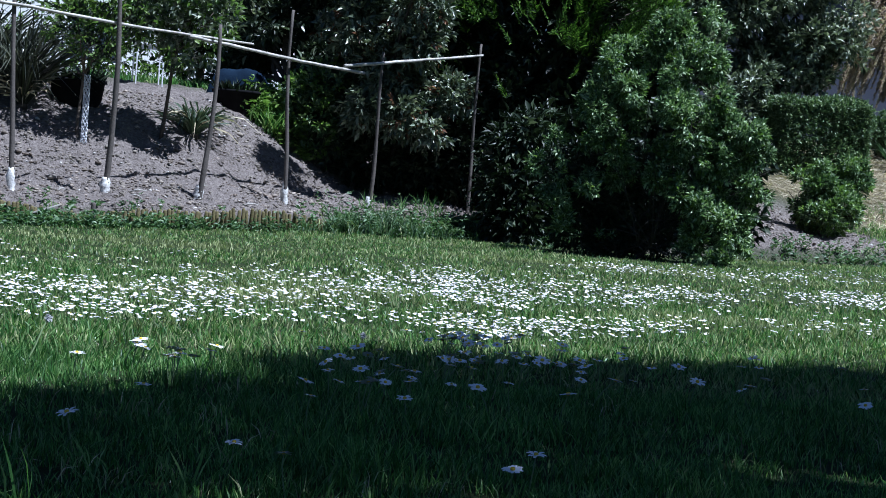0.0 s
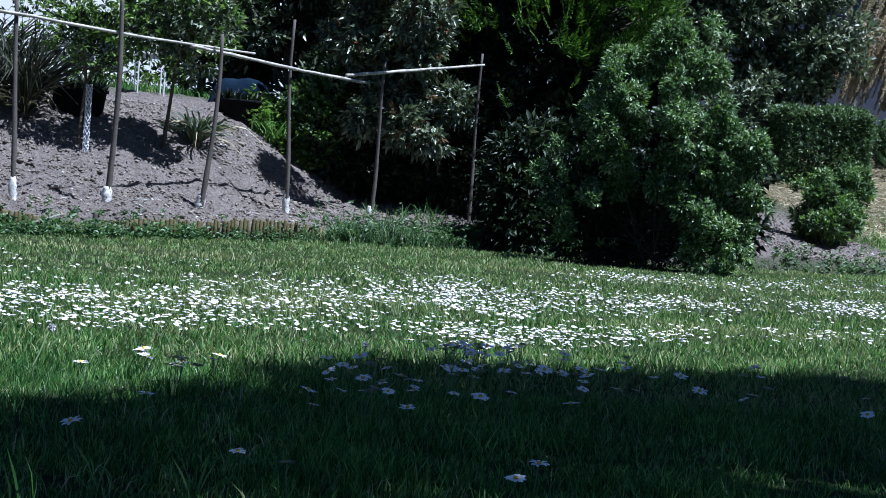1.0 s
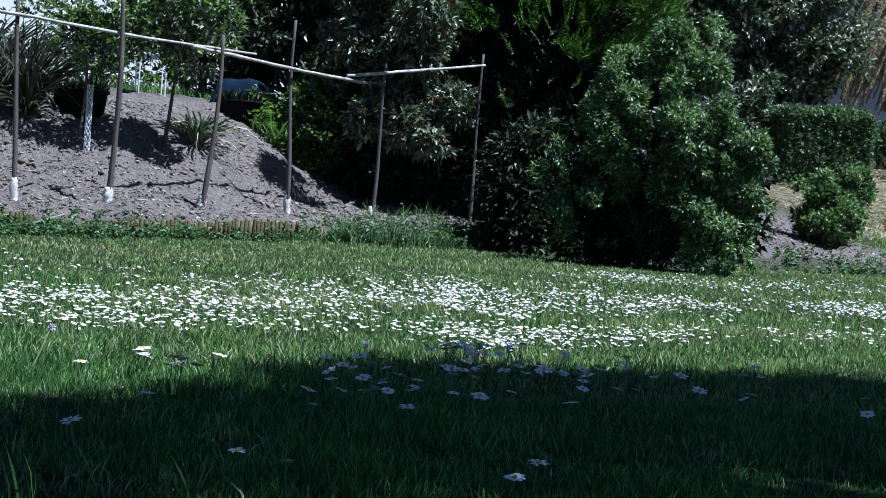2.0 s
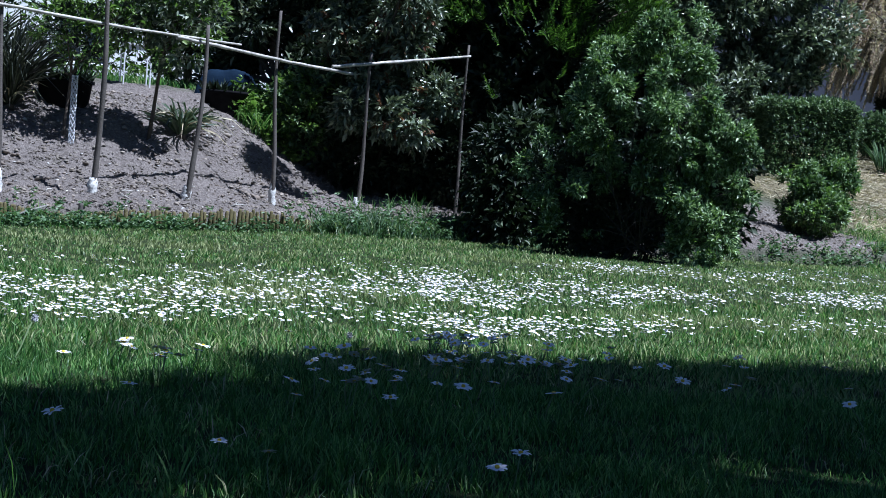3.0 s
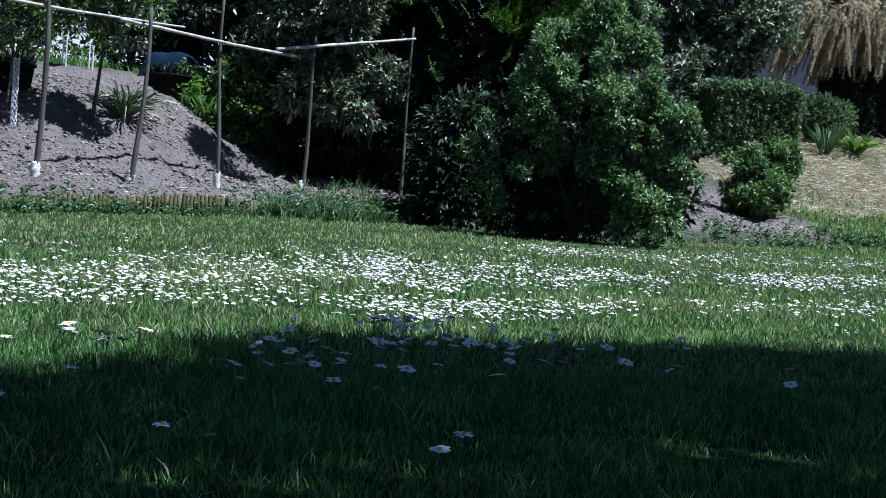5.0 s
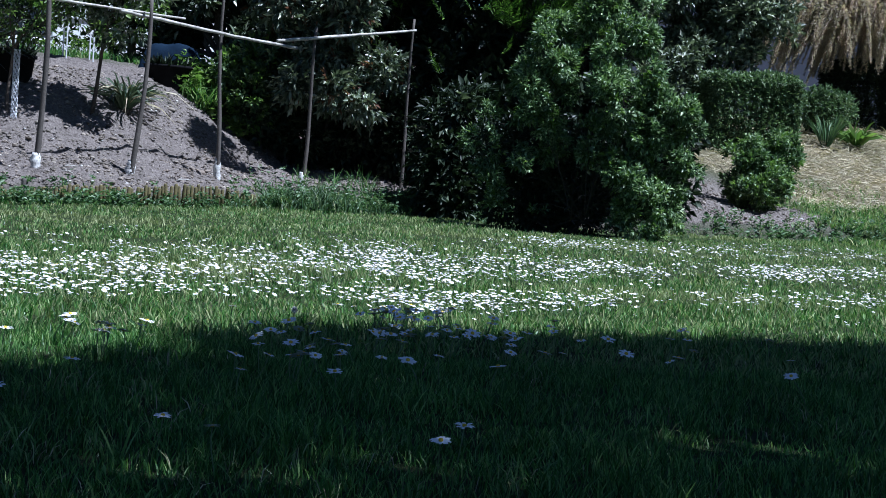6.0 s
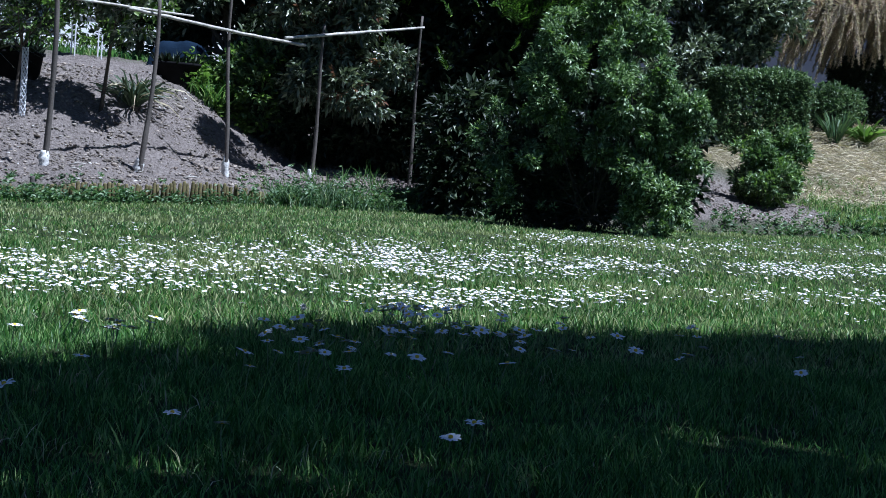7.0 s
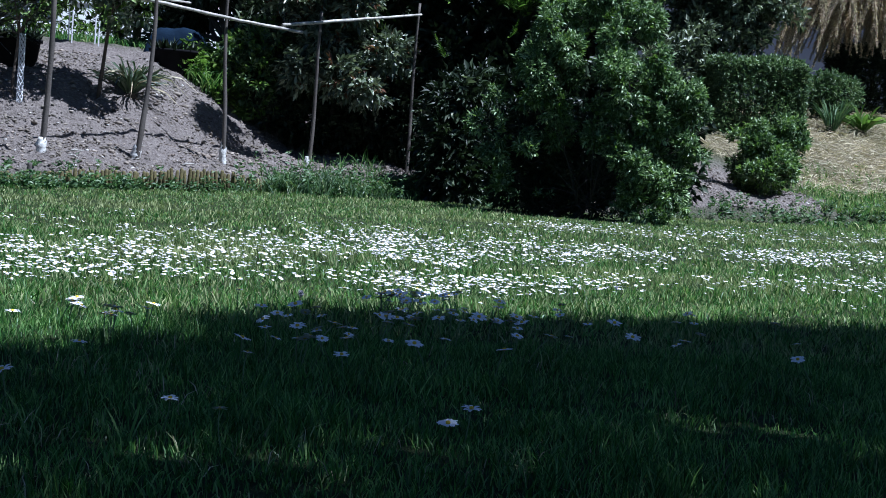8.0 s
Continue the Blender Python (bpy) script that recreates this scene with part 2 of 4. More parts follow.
def blades_mesh(name, at, way, length, width, mats, rng, bend=0.5, which=None, short=False):
    """Grass blades and straps: each two or three pieces long, narrowing to a tip, bending over."""
    n = len(at)
    way = unit(way)
    flat = unit(way * np.array([1, 1, 0.0]) + rng.normal(0, 0.25, (n, 3)) * np.array([1, 1, 0.0]))
    side = unit(np.cross(way, unit(rng.normal(0, 1, (n, 3)))))
    L, W = length[:, None], width[:, None]
    bend = (bend * rng.uniform(0.4, 1.4, n))[:, None]
    down = np.array([0, 0, -1.0])
    p1 = at + way * L * 0.4
    p2 = at + way * L * 0.72 + (flat * 0.5 + down * 0.35) * L * bend * 0.3
    p3 = at + way * L + (flat * 0.6 + down * 0.75) * L * bend * 0.55
    if short:
        p1 = (p1 + p2) / 2
        V = np.stack([at - side * W * 0.42, at + side * W * 0.42, p1 - side * W * 0.46, p1 + side * W * 0.46, p3], 1).reshape(-1, 3)
        i = np.arange(n)[:, None] * 5
        if which is not None:
            which = np.concatenate([which, which])
        return fast_mesh(name, V, [i + np.array([0, 1, 3, 2]), i + np.array([2, 3, 4])], mats, which)
    V = np.stack([at - side * W * 0.35, at + side * W * 0.35, p1 - side * W * 0.5, p1 + side * W * 0.5, p2 - side * W * 0.36, p2 + side * W * 0.36, p3], 1).reshape(-1, 3)
    i = np.arange(n)[:, None] * 7
    Q = np.stack([i + np.array([0, 1, 3, 2]), i + np.array([2, 3, 5, 4])], 1).reshape(-1, 4)
    T = i + np.array([4, 5, 6])
    if which is not None:
        which = np.concatenate([np.repeat(which, 2), which])
    return fast_mesh(name, V, [Q, T], mats, which)


def blob_points(blobs, n, rng, shell=0.35, squash=1.0):
    """Points near the skins of overlapping lumps, with the way out from each; none deep inside another lump."""
    B = np.asarray(blobs, float)
    share = B[:, 3] ** 2
    k = rng.choice(len(B), n * 2, p=share / share.sum())
    d = unit(rng.normal(0, 1, (n * 2, 3)))
    r = B[k, 3] * (1 - shell * rng.random(n * 2) ** 1.5 + rng.normal(0, 0.07, n * 2))
    p = B[k, :3] + d * r[:, None] * np.array([1, 1, squash])
    deep = np.zeros(n * 2, bool)
    for c in B:
        deep |= np.linalg.norm(p - c[:3], axis=1) < c[3] * 0.5
    p, d = p[~deep][:n], d[~deep][:n]
    return p, d


def clumps(blobs, rng, dense=9.0, small=0.34):
    """Breaks a few large lumps into many small ones standing out of their skins."""
    out = []
    for x, y, z, r in blobs:
        n = max(6, int(dense * r * r * 12))
        d = unit(rng.normal(0, 1, (n, 3)))
        q = r * rng.uniform(0.66, 1.0, n)
        for k in range(n):
            out.append((x + d[k, 0] * q[k], y + d[k, 1] * q[k], z + d[k, 2] * q[k], r * small * rng.uniform(0.6, 1.35)))
    return out


def crown_leaves(name, blobs, tips, per, size, wide, mats, seed, lift=0.35, spread=0.9, shell=0.35, red=0.0, gap=0.0, droop=0.15, floor=None, clump=0.0, grain=2.3):
    """A crown of leafy shoots: shoots start at the lumps' skins, each with a ring of blades round it."""
    rng = np.random.default_rng(seed)
    if clump > 0:
        blobs = clumps(blobs, rng, clump)
    p, d = blob_points(blobs, tips, rng, shell)
    if gap > 0:
        keep = np.array([noise.noise(Vector(q) * grain + Vector((seed, 0, 0))) for q in p]) > gap - 0.5
        p, d = p[keep], d[keep]
    if floor is not None:
        p[:, 2] = np.maximum(p[:, 2], floor + rng.random(len(p)) * 0.08)
    axis = unit(d + np.array([0, 0, lift]) + rng.normal(0, 0.35, d.shape))
    n = len(p) * per
    axis2, p2 = np.repeat(axis, per, 0), np.repeat(p, per, 0)
    off = unit(np.cross(axis2, rng.normal(0, 1, (n, 3))))
    along = np.tile(np.linspace(0, 1, per), len(p))[:, None]
    way = axis2 * (0.25 + along * 0.7) + off * spread * (1.1 - along * 0.6)
    length = size * rng.uniform(0.6, 1.25, n)
    at = p2 + axis2 * (along * size * 1.1)
    which = None
    if red > 0:
        which = np.repeat((rng.random(len(p)) < red).astype(int), per)
    return leaves_mesh(name, at, way, length, length * wide * rng.uniform(0.8, 1.2, n), mats, rng, which=which, droop=droop)


def limbs_mesh(name, foot, blobs, thick, seed, mat=None, stems=1, spread=0.05):
    """A trunk, or several stems, that fork into a tapered limb for every lump of the crown."""
    rng = np.random.default_rng(seed)
    out = []
    B = np.asarray(blobs, float)
    foot = np.asarray(foot, float)
    low = B[:, 2].min()
    fork = np.array([foot[0] * 0.6 + B[:, 0].mean() * 0.4, foot[1] * 0.6 + B[:, 1].mean() * 0.4, foot[2] + max(0.12, (low - foot[2]) * 0.75)])
    for s in range(stems):
        j = rng.normal(0, spread, 3) * np.array([1, 1, 0])
        out.append(tube(bent(foot + j - np.array([0, 0, 0.05]), fork + j * 2, 6, 0.03, seed + s), np.linspace(thick, thick * 0.72, 6) / max(1, stems ** 0.5), 8, 0.12, seed + s))
        for i, b in enumerate(B):
            if i % stems == s:
                out.append(tube(bent(fork + j * 2, b[:3], 6, 0.08, seed + i * 7), np.linspace(thick * 0.55, thick * 0.14, 6) / max(1, stems ** 0.5), 6, 0.12, seed + i))
                for q in range(3):
                    e = b[:3] + unit(rng.normal(0, 1, 3)) * b[3] * 0.85
                    m = fork * 0.3 + b[:3] * 0.7
                    out.append(tube(bent(m, e, 5, 0.05, seed + i * 7 + q), np.linspace(thick * 0.22, thick * 0.05, 5), 5, 0.1, seed + q))
    return tubes_mesh(name, out, mat or BARK)


# ---- the ground: a flat lawn, a raised bank behind it, level garden beyond
EDGE_X = (-60, -4.5, -3, -2.3, -0.9, 0.5, 2.4, 3.2, 4.3, 7, 60)
EDGE_Y = (12.89, 12.89, 13.56, 14.23, 16.57, 17.41, 16.74, 17.07, 17.74, 18.41, 18.41)
BANK = 1.25


def edge(x):
    return np.interp(x, EDGE_X, EDGE_Y)


def ground_z(x, y):
    return np.interp((np.asarray(y) - edge(x)) / BANK, [-1, 0, 0.06, 0.8, 1.45, 2.9, 4.2, 8, 40], [0, 0, 0.135, 0.235, 0.36, 1.11, 1.35, 1.5, 1.9])


def soil_mask(x, y):
    d = (np.asarray(y) - edge(x)) / BANK
    left = np.clip((d - 0.0) / 0.08, 0, 1) * np.clip((4.6 - d) / 0.8, 0, 1) * np.clip((0.9 - x) / 0.5, 0, 1)
    right = np.clip((d + 0.05) / 0.25, 0, 1) * np.clip((x - 2.2) / 0.4, 0, 1) * np.clip((5.0 - x - np.maximum(d - 0.7, 0) * 0.8) / 0.3, 0, 1) * np.clip((2.2 - d) / 0.6, 0, 1)
    under = np.clip((d + 0.2) / 0.4, 0, 1) * np.clip((x - 0.2) / 0.4, 0, 1) * np.clip((2.9 - x) / 0.4, 0, 1)
    return np.maximum(np.maximum(left, right), under)


def straw_mask(x, y):
    d = (np.asarray(y) - edge(x)) / BANK
    return np.clip((d - 1.0) / 0.5, 0, 1) * np.clip((x - 3.2 - np.maximum(2.3 - d, 0) * 1.4) / 0.5, 0, 1) * np.clip((6.5 - d) / 1.5, 0, 1)


def ground_lumps(x, y):
    """Unevenness of the sheet: gentle on the lawn, cloddy on bare soil."""
    out = np.zeros(len(x))
    s = soil_mask(x, y)
    for i in np.nonzero((np.abs(x) < 9) & (y > -4) & (y < 31))[0]:
        v = Vector((x[i], y[i], 0))
        out[i] = 0.012 * noise.noise(v * 0.9)
        if s[i] > 0:
            out[i] += s[i] * (0.05 * noise.noise(v * 2.1) + 0.035 * noise.noise(v * 6.0) + 0.034 * noise.noise(v * 13.0) + 0.028 * noise.noise(v * 24.0))
    return out


def build_ground():
    xs = np.concatenate([np.array([-900, -400, -150, -60, -25, -14, -9]), np.arange(-6, -5.2, 0.1), np.arange(-5.2, 5.3, 0.04), np.arange(5.3, 8.01, 0.1), np.array([10, 15, 26, 60, 150, 400, 900])])
    ys = np.concatenate([np.array([-900, -400, -150, -60, -25, -12, -6]), np.arange(-3, 12.6, 0.2), np.arange(12.6, 20.4, 0.05), np.arange(20.4, 24, 0.12), np.arange(24.2, 31, 0.5), np.array([35, 40, 50, 75, 150, 400, 900])])
    X, Y = np.meshgrid(xs, ys, indexing="ij")
    Z = ground_z(X, Y)
    S, W = soil_mask(X, Y), straw_mask(X, Y)
    flat_x, flat_y = X.ravel(), Y.ravel()
    lump = ground_lumps(flat_x, flat_y)
    V = np.stack([flat_x, flat_y, Z.ravel() + lump], 1)
    nx, ny = X.shape
    i, j = np.meshgrid(np.arange(nx - 1), np.arange(ny - 1), indexing="ij")
    Q = np.stack([i * ny + j, (i + 1) * ny + j, (i + 1) * ny + j + 1, i * ny + j + 1], -1).reshape(-1, 4)
    me = fast_mesh("ground", V, Q, GROUND, smooth=True)
    for key, val in (("soil", S), ("straw", W)):
        me.attributes.new(key, "FLOAT", "POINT").data.foreach_set("value", val.ravel().astype(np.float32))
    ob = put("ground", me)
    tagged(ob, "flat mown lawn rising to a bank of dry bare soil and straw", "ground", kind="structure")


build_ground()


def lumps_mesh(name, at, size, mats, rng, which=None):
    """Rough rounded lumps, half sunk in the ground, for clods and stones."""
    bm = bmesh.new()
    bmesh.ops.create_icosphere(bm, subdivisions=1, radius=1.0)
    base = np.array([v.co[:] for v in bm.verts])
    tri = np.array([[v.index for v in f.verts] for f in bm.faces])
    bm.free()
    n = len(at)
    flat = np.stack([rng.uniform(0.7, 1.35, n), rng.uniform(0.7, 1.35, n), rng.uniform(0.3, 0.7, n)], 1)[:, None, :]
    V = base[None] * rng.uniform(0.55, 1.35, (n, len(base), 1)) * size[:, None, None] * flat
    a = rng.uniform(0, 6.28, n)
    c, s = np.cos(a)[:, None], np.sin(a)[:, None]
    V = np.stack([V[:, :, 0] * c - V[:, :, 1] * s, V[:, :, 0] * s + V[:, :, 1] * c, V[:, :, 2]], -1) + at[:, None, :]
    F = (np.arange(n)[:, None, None] * len(base) + tri[None]).reshape(-1, 3)
    return fast_mesh(name, V.reshape(-1, 3), F, mats, None if which is None else np.repeat(which, len(tri)))


# ---- soil: clods and pale stones lying on the bank
def build_clods():
    rng = np.random.default_rng(5)
    x, d = rng.uniform(-5.0, 5.0, 85000), rng.uniform(0.08, 4.25, 85000)
    y = edge(x) + d
    patch = np.array([noise.noise(Vector((p * 1.7, q * 1.7, 2.0))) for p, q in zip(x, y)])
    keep = (soil_mask(x, y) > 0.6) & (rng.random(len(x)) < 0.6 + patch)
    x, y, patch = x[keep], y[keep], patch[keep]
    n = len(x)
    size = 0.005 + 0.011 * rng.random(n) ** 2 + (0.018 + 0.026 * np.clip(patch, 0, 1)) * rng.random(n) ** 16
    at = np.stack([x, y, ground_z(x, y) + ground_lumps(x, y) - size * 0.05], 1)
    which = (rng.random(n) < 0.022).astype(int)
    ob = put("soil_clods", lumps_mesh("soil_clods", at, size, [CLOD, STONE], rng, which))
    tagged(ob, "dry grey soil clods and pale stones on the bank", "soil", kind="stuff")


build_clods()


# ---- unseen tree added beside the camera to cast the near lawn's shade
def build_shade_caster():
    shift = SUN_WAY / SUN_WAY.z
    # Wanted shadow centres on the lawn; lumps sit sunward, inner ones sparser for dapples.
    rim = ((-1.8, 3.1, 0.5, 4.6), (-1.25, 3.3, 0.45, 4.3), (-0.78, 3.45, 0.42, 4.3), (-0.4, 3.85, 0.45, 4.4), (-0.08, 4.35, 0.5, 4.4), (0.2, 5.0, 0.56, 4.6), (0.72, 5.05, 0.62, 4.8),
           (1.25, 5.25, 0.7, 5.0), (1.95, 5.45, 0.8, 5.0), (2.9, 5.75, 0.9, 5.2), (0.8, 4.45, 0.45, 5.0), (1.5, 4.5, 0.6, 5.0))
    inner = ((0.15, 3.75, 0.55, 5.2), (1.45, 3.8, 0.85, 5.5), (2.5, 4.2, 1.2, 5.8), (0.5, 2.5, 0.8, 5.0), (1.6, 2.5, 1.0, 5.6), (2.8, 2.6, 1.2, 5.8), (0.0, 3.1, 0.4, 4.5),
             (0.3, 1.2, 0.9, 5.0), (1.6, 1.0, 1.2, 5.5), (3.1, 1.0, 1.2, 5.4), (0.75, 3.6, 0.5, 5.0), (-0.85, 2.5, 0.5, 4.8), (-0.35, 2.3, 0.4, 4.8))
    rim, inner = [[(sx + shift.x * h, sy + shift.y * h, h, r) for sx, sy, r, h in group] for group in (rim, inner)]
    foot = (4.4, 0.2, 0.0)
    t = thing("shade_caster", foot, "unseen leafy tree added to cast the shade on the near lawn", "tree")
    inv = Matrix.Translation(-Vector(foot))
    for name, me in (("trunk", limbs_mesh("trunk", foot, rim + inner, 0.2, 91)),
                     ("crown", crown_leaves("crown", rim, 5200, 5, 0.13, 0.5, LEAF_SHRUB, 92, shell=0.8)),
                     ("crown", crown_leaves("crown", inner, 5300, 5, 0.11, 0.5, LEAF_SHRUB, 93, shell=0.9))):
        me.transform(inv)
        put(name, me, t)


build_shade_caster()


# ---- shrubs and trees
def plant(name, foot, blobs, label, category, thick, seed, stems, crown_args, group="", extra=None):
    foot = (foot[0], foot[1], float(ground_z(foot[0], foot[1])))
    t = thing(name, foot, label, category, group)
    inv = Matrix.Translation(-Vector(foot))
    # Many-stemmed shrubs take the darker bark, standing in for shade inside them.
    me = limbs_mesh("framework" if stems > 1 else "trunk", foot, blobs, thick, seed, BARK_SHADED if stems > 1 else None, stems)
    me.transform(inv)
    put("framework" if stems > 1 else "trunk", me, t)
    me = crown_leaves("crown", blobs, seed=seed, **crown_args)
    me.transform(inv)
    put("crown", me, t)
    return t


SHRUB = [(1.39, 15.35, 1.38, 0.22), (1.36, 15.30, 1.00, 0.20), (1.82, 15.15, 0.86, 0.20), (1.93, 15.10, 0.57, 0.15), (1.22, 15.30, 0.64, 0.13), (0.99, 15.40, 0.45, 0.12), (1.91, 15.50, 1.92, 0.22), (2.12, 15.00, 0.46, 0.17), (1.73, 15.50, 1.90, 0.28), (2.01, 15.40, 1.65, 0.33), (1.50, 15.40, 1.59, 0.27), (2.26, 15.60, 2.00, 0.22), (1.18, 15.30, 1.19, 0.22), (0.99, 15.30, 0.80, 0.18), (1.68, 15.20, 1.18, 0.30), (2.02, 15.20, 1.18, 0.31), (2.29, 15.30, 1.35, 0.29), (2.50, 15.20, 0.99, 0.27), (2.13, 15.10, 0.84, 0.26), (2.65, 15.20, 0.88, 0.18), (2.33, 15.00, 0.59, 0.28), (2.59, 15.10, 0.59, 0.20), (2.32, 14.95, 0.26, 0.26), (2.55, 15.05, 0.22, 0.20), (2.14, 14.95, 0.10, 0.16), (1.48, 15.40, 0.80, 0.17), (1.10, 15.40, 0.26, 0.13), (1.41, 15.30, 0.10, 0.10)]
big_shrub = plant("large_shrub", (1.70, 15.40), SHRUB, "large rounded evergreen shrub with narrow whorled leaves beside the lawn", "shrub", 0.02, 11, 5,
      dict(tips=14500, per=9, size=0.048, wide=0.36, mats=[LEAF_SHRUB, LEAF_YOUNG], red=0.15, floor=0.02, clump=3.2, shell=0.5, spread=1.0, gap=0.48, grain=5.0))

# Near-black leaves added in the shrub's hollow, shade put into their colour.
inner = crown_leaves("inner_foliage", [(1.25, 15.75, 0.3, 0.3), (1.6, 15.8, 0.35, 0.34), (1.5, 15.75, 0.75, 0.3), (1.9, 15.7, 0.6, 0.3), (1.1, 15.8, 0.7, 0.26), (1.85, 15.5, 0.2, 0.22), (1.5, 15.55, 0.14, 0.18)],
                     1500, 7, 0.06, 0.4, LEAF_DARK_SHADE, 12, shell=0.7, floor=0.02)
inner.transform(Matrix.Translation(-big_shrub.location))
put("inner_foliage", inner, big_shrub, "inner foliage with shade put into near-black leaves")

# The last lump hangs unseen above the view, added only to cast shade.
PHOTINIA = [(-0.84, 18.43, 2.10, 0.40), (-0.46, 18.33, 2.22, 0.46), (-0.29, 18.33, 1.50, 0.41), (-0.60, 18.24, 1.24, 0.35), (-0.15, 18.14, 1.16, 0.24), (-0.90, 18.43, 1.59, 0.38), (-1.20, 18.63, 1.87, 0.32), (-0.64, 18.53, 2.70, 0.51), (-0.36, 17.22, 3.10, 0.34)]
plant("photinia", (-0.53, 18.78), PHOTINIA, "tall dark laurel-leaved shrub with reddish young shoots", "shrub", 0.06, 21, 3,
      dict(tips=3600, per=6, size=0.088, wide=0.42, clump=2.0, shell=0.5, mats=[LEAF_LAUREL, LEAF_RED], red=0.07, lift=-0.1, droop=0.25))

# Mostly near-black leaves: shade put into colour where no overhang casts it.
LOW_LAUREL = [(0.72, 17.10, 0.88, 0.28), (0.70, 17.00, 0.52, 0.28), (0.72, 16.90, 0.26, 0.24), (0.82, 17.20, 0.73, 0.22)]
plant("low_laurel", (0.65, 17.15), LOW_LAUREL, "low laurel bush with broad drooping leaves, mostly darkened to imitate shade", "shrub", 0.03, 31, 4,
      dict(tips=800, per=7, size=0.1, wide=0.4, mats=[LEAF_DARK_SHADE, LEAF_LAUREL], red=0.12, lift=-0.1, droop=0.25))

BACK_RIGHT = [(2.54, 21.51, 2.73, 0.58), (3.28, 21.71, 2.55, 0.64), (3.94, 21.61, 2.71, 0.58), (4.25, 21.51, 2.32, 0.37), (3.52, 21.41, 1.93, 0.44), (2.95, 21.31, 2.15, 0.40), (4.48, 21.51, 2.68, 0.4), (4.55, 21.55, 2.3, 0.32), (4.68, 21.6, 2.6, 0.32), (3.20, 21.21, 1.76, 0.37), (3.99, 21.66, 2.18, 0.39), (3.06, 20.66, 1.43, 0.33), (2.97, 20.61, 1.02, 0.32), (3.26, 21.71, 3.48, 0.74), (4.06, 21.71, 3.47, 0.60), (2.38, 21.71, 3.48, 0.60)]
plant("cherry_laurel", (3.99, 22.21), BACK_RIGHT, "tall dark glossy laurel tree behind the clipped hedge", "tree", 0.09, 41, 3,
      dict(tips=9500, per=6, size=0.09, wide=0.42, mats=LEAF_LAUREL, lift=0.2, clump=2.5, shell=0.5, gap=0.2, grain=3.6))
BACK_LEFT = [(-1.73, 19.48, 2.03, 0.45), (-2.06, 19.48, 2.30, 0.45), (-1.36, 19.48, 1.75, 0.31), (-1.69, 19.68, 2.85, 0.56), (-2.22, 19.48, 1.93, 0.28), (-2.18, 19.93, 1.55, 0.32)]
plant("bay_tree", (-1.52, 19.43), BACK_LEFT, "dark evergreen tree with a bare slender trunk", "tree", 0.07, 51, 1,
      dict(tips=2900, per=7, size=0.1, wide=0.42, mats=[LEAF_DARK_SHADE, LEAF_LAUREL], red=0.4, clump=2.5, shell=0.6, gap=0.2))
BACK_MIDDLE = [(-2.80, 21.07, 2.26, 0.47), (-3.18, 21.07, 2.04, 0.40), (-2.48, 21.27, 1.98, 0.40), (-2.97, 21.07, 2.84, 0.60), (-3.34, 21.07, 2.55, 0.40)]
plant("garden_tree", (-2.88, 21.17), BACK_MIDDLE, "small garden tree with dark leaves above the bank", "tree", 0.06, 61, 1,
      dict(tips=1700, per=7, size=0.09, wide=0.42, mats=[LEAF_DARK_SHADE, LEAF_LAUREL], red=0.45, clump=2.5, shell=0.6, gap=0.28))
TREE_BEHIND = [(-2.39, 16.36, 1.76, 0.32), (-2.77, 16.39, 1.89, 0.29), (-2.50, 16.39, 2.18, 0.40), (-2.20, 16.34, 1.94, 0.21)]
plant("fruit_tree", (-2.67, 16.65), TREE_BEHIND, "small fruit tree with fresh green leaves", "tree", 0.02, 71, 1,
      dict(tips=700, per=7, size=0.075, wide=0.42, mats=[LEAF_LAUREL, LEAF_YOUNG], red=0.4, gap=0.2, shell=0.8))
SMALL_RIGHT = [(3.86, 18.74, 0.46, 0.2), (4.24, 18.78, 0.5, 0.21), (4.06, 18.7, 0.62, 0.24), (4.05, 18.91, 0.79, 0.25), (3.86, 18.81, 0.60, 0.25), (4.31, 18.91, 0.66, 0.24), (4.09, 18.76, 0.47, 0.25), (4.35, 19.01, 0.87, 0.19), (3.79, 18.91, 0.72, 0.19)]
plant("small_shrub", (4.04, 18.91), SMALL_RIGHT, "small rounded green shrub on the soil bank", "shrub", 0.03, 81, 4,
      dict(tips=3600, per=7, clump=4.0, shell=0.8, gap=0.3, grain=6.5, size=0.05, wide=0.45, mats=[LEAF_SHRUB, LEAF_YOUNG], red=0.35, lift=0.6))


plant("garden_shrub", (-4.09, 20.39), [(-4.19, 20.29, 1.81, 0.37), (-3.72, 20.29, 1.70, 0.33), (-4.65, 20.49, 2.09, 0.47), (-3.39, 20.39, 1.71, 0.28), (-4.09, 20.29, 2.37, 0.39)], "loose leafy shrub before the white house", "shrub", 0.03, 731, 3,
      dict(tips=520, per=7, size=0.08, wide=0.42, mats=[LEAF_DARK_SHADE, LEAF_YOUNG], red=0.75, gap=0.2, shell=0.8))
# Near-black shrubs added to cover soil that should lie in deep shade.
plant("shade_fill_shrub", (-1.15, 18.68), [(-1.20, 18.58, 0.84, 0.35), (-0.96, 18.63, 1.18, 0.37), (-1.35, 18.78, 1.27, 0.35), (-0.82, 18.58, 0.74, 0.29)], "near-black shrub added to cover lit soil as deep shade", "shrub", 0.03, 732, 3,
      dict(tips=1200, per=7, size=0.09, wide=0.42, mats=LEAF_DARK_SHADE, shell=0.6))
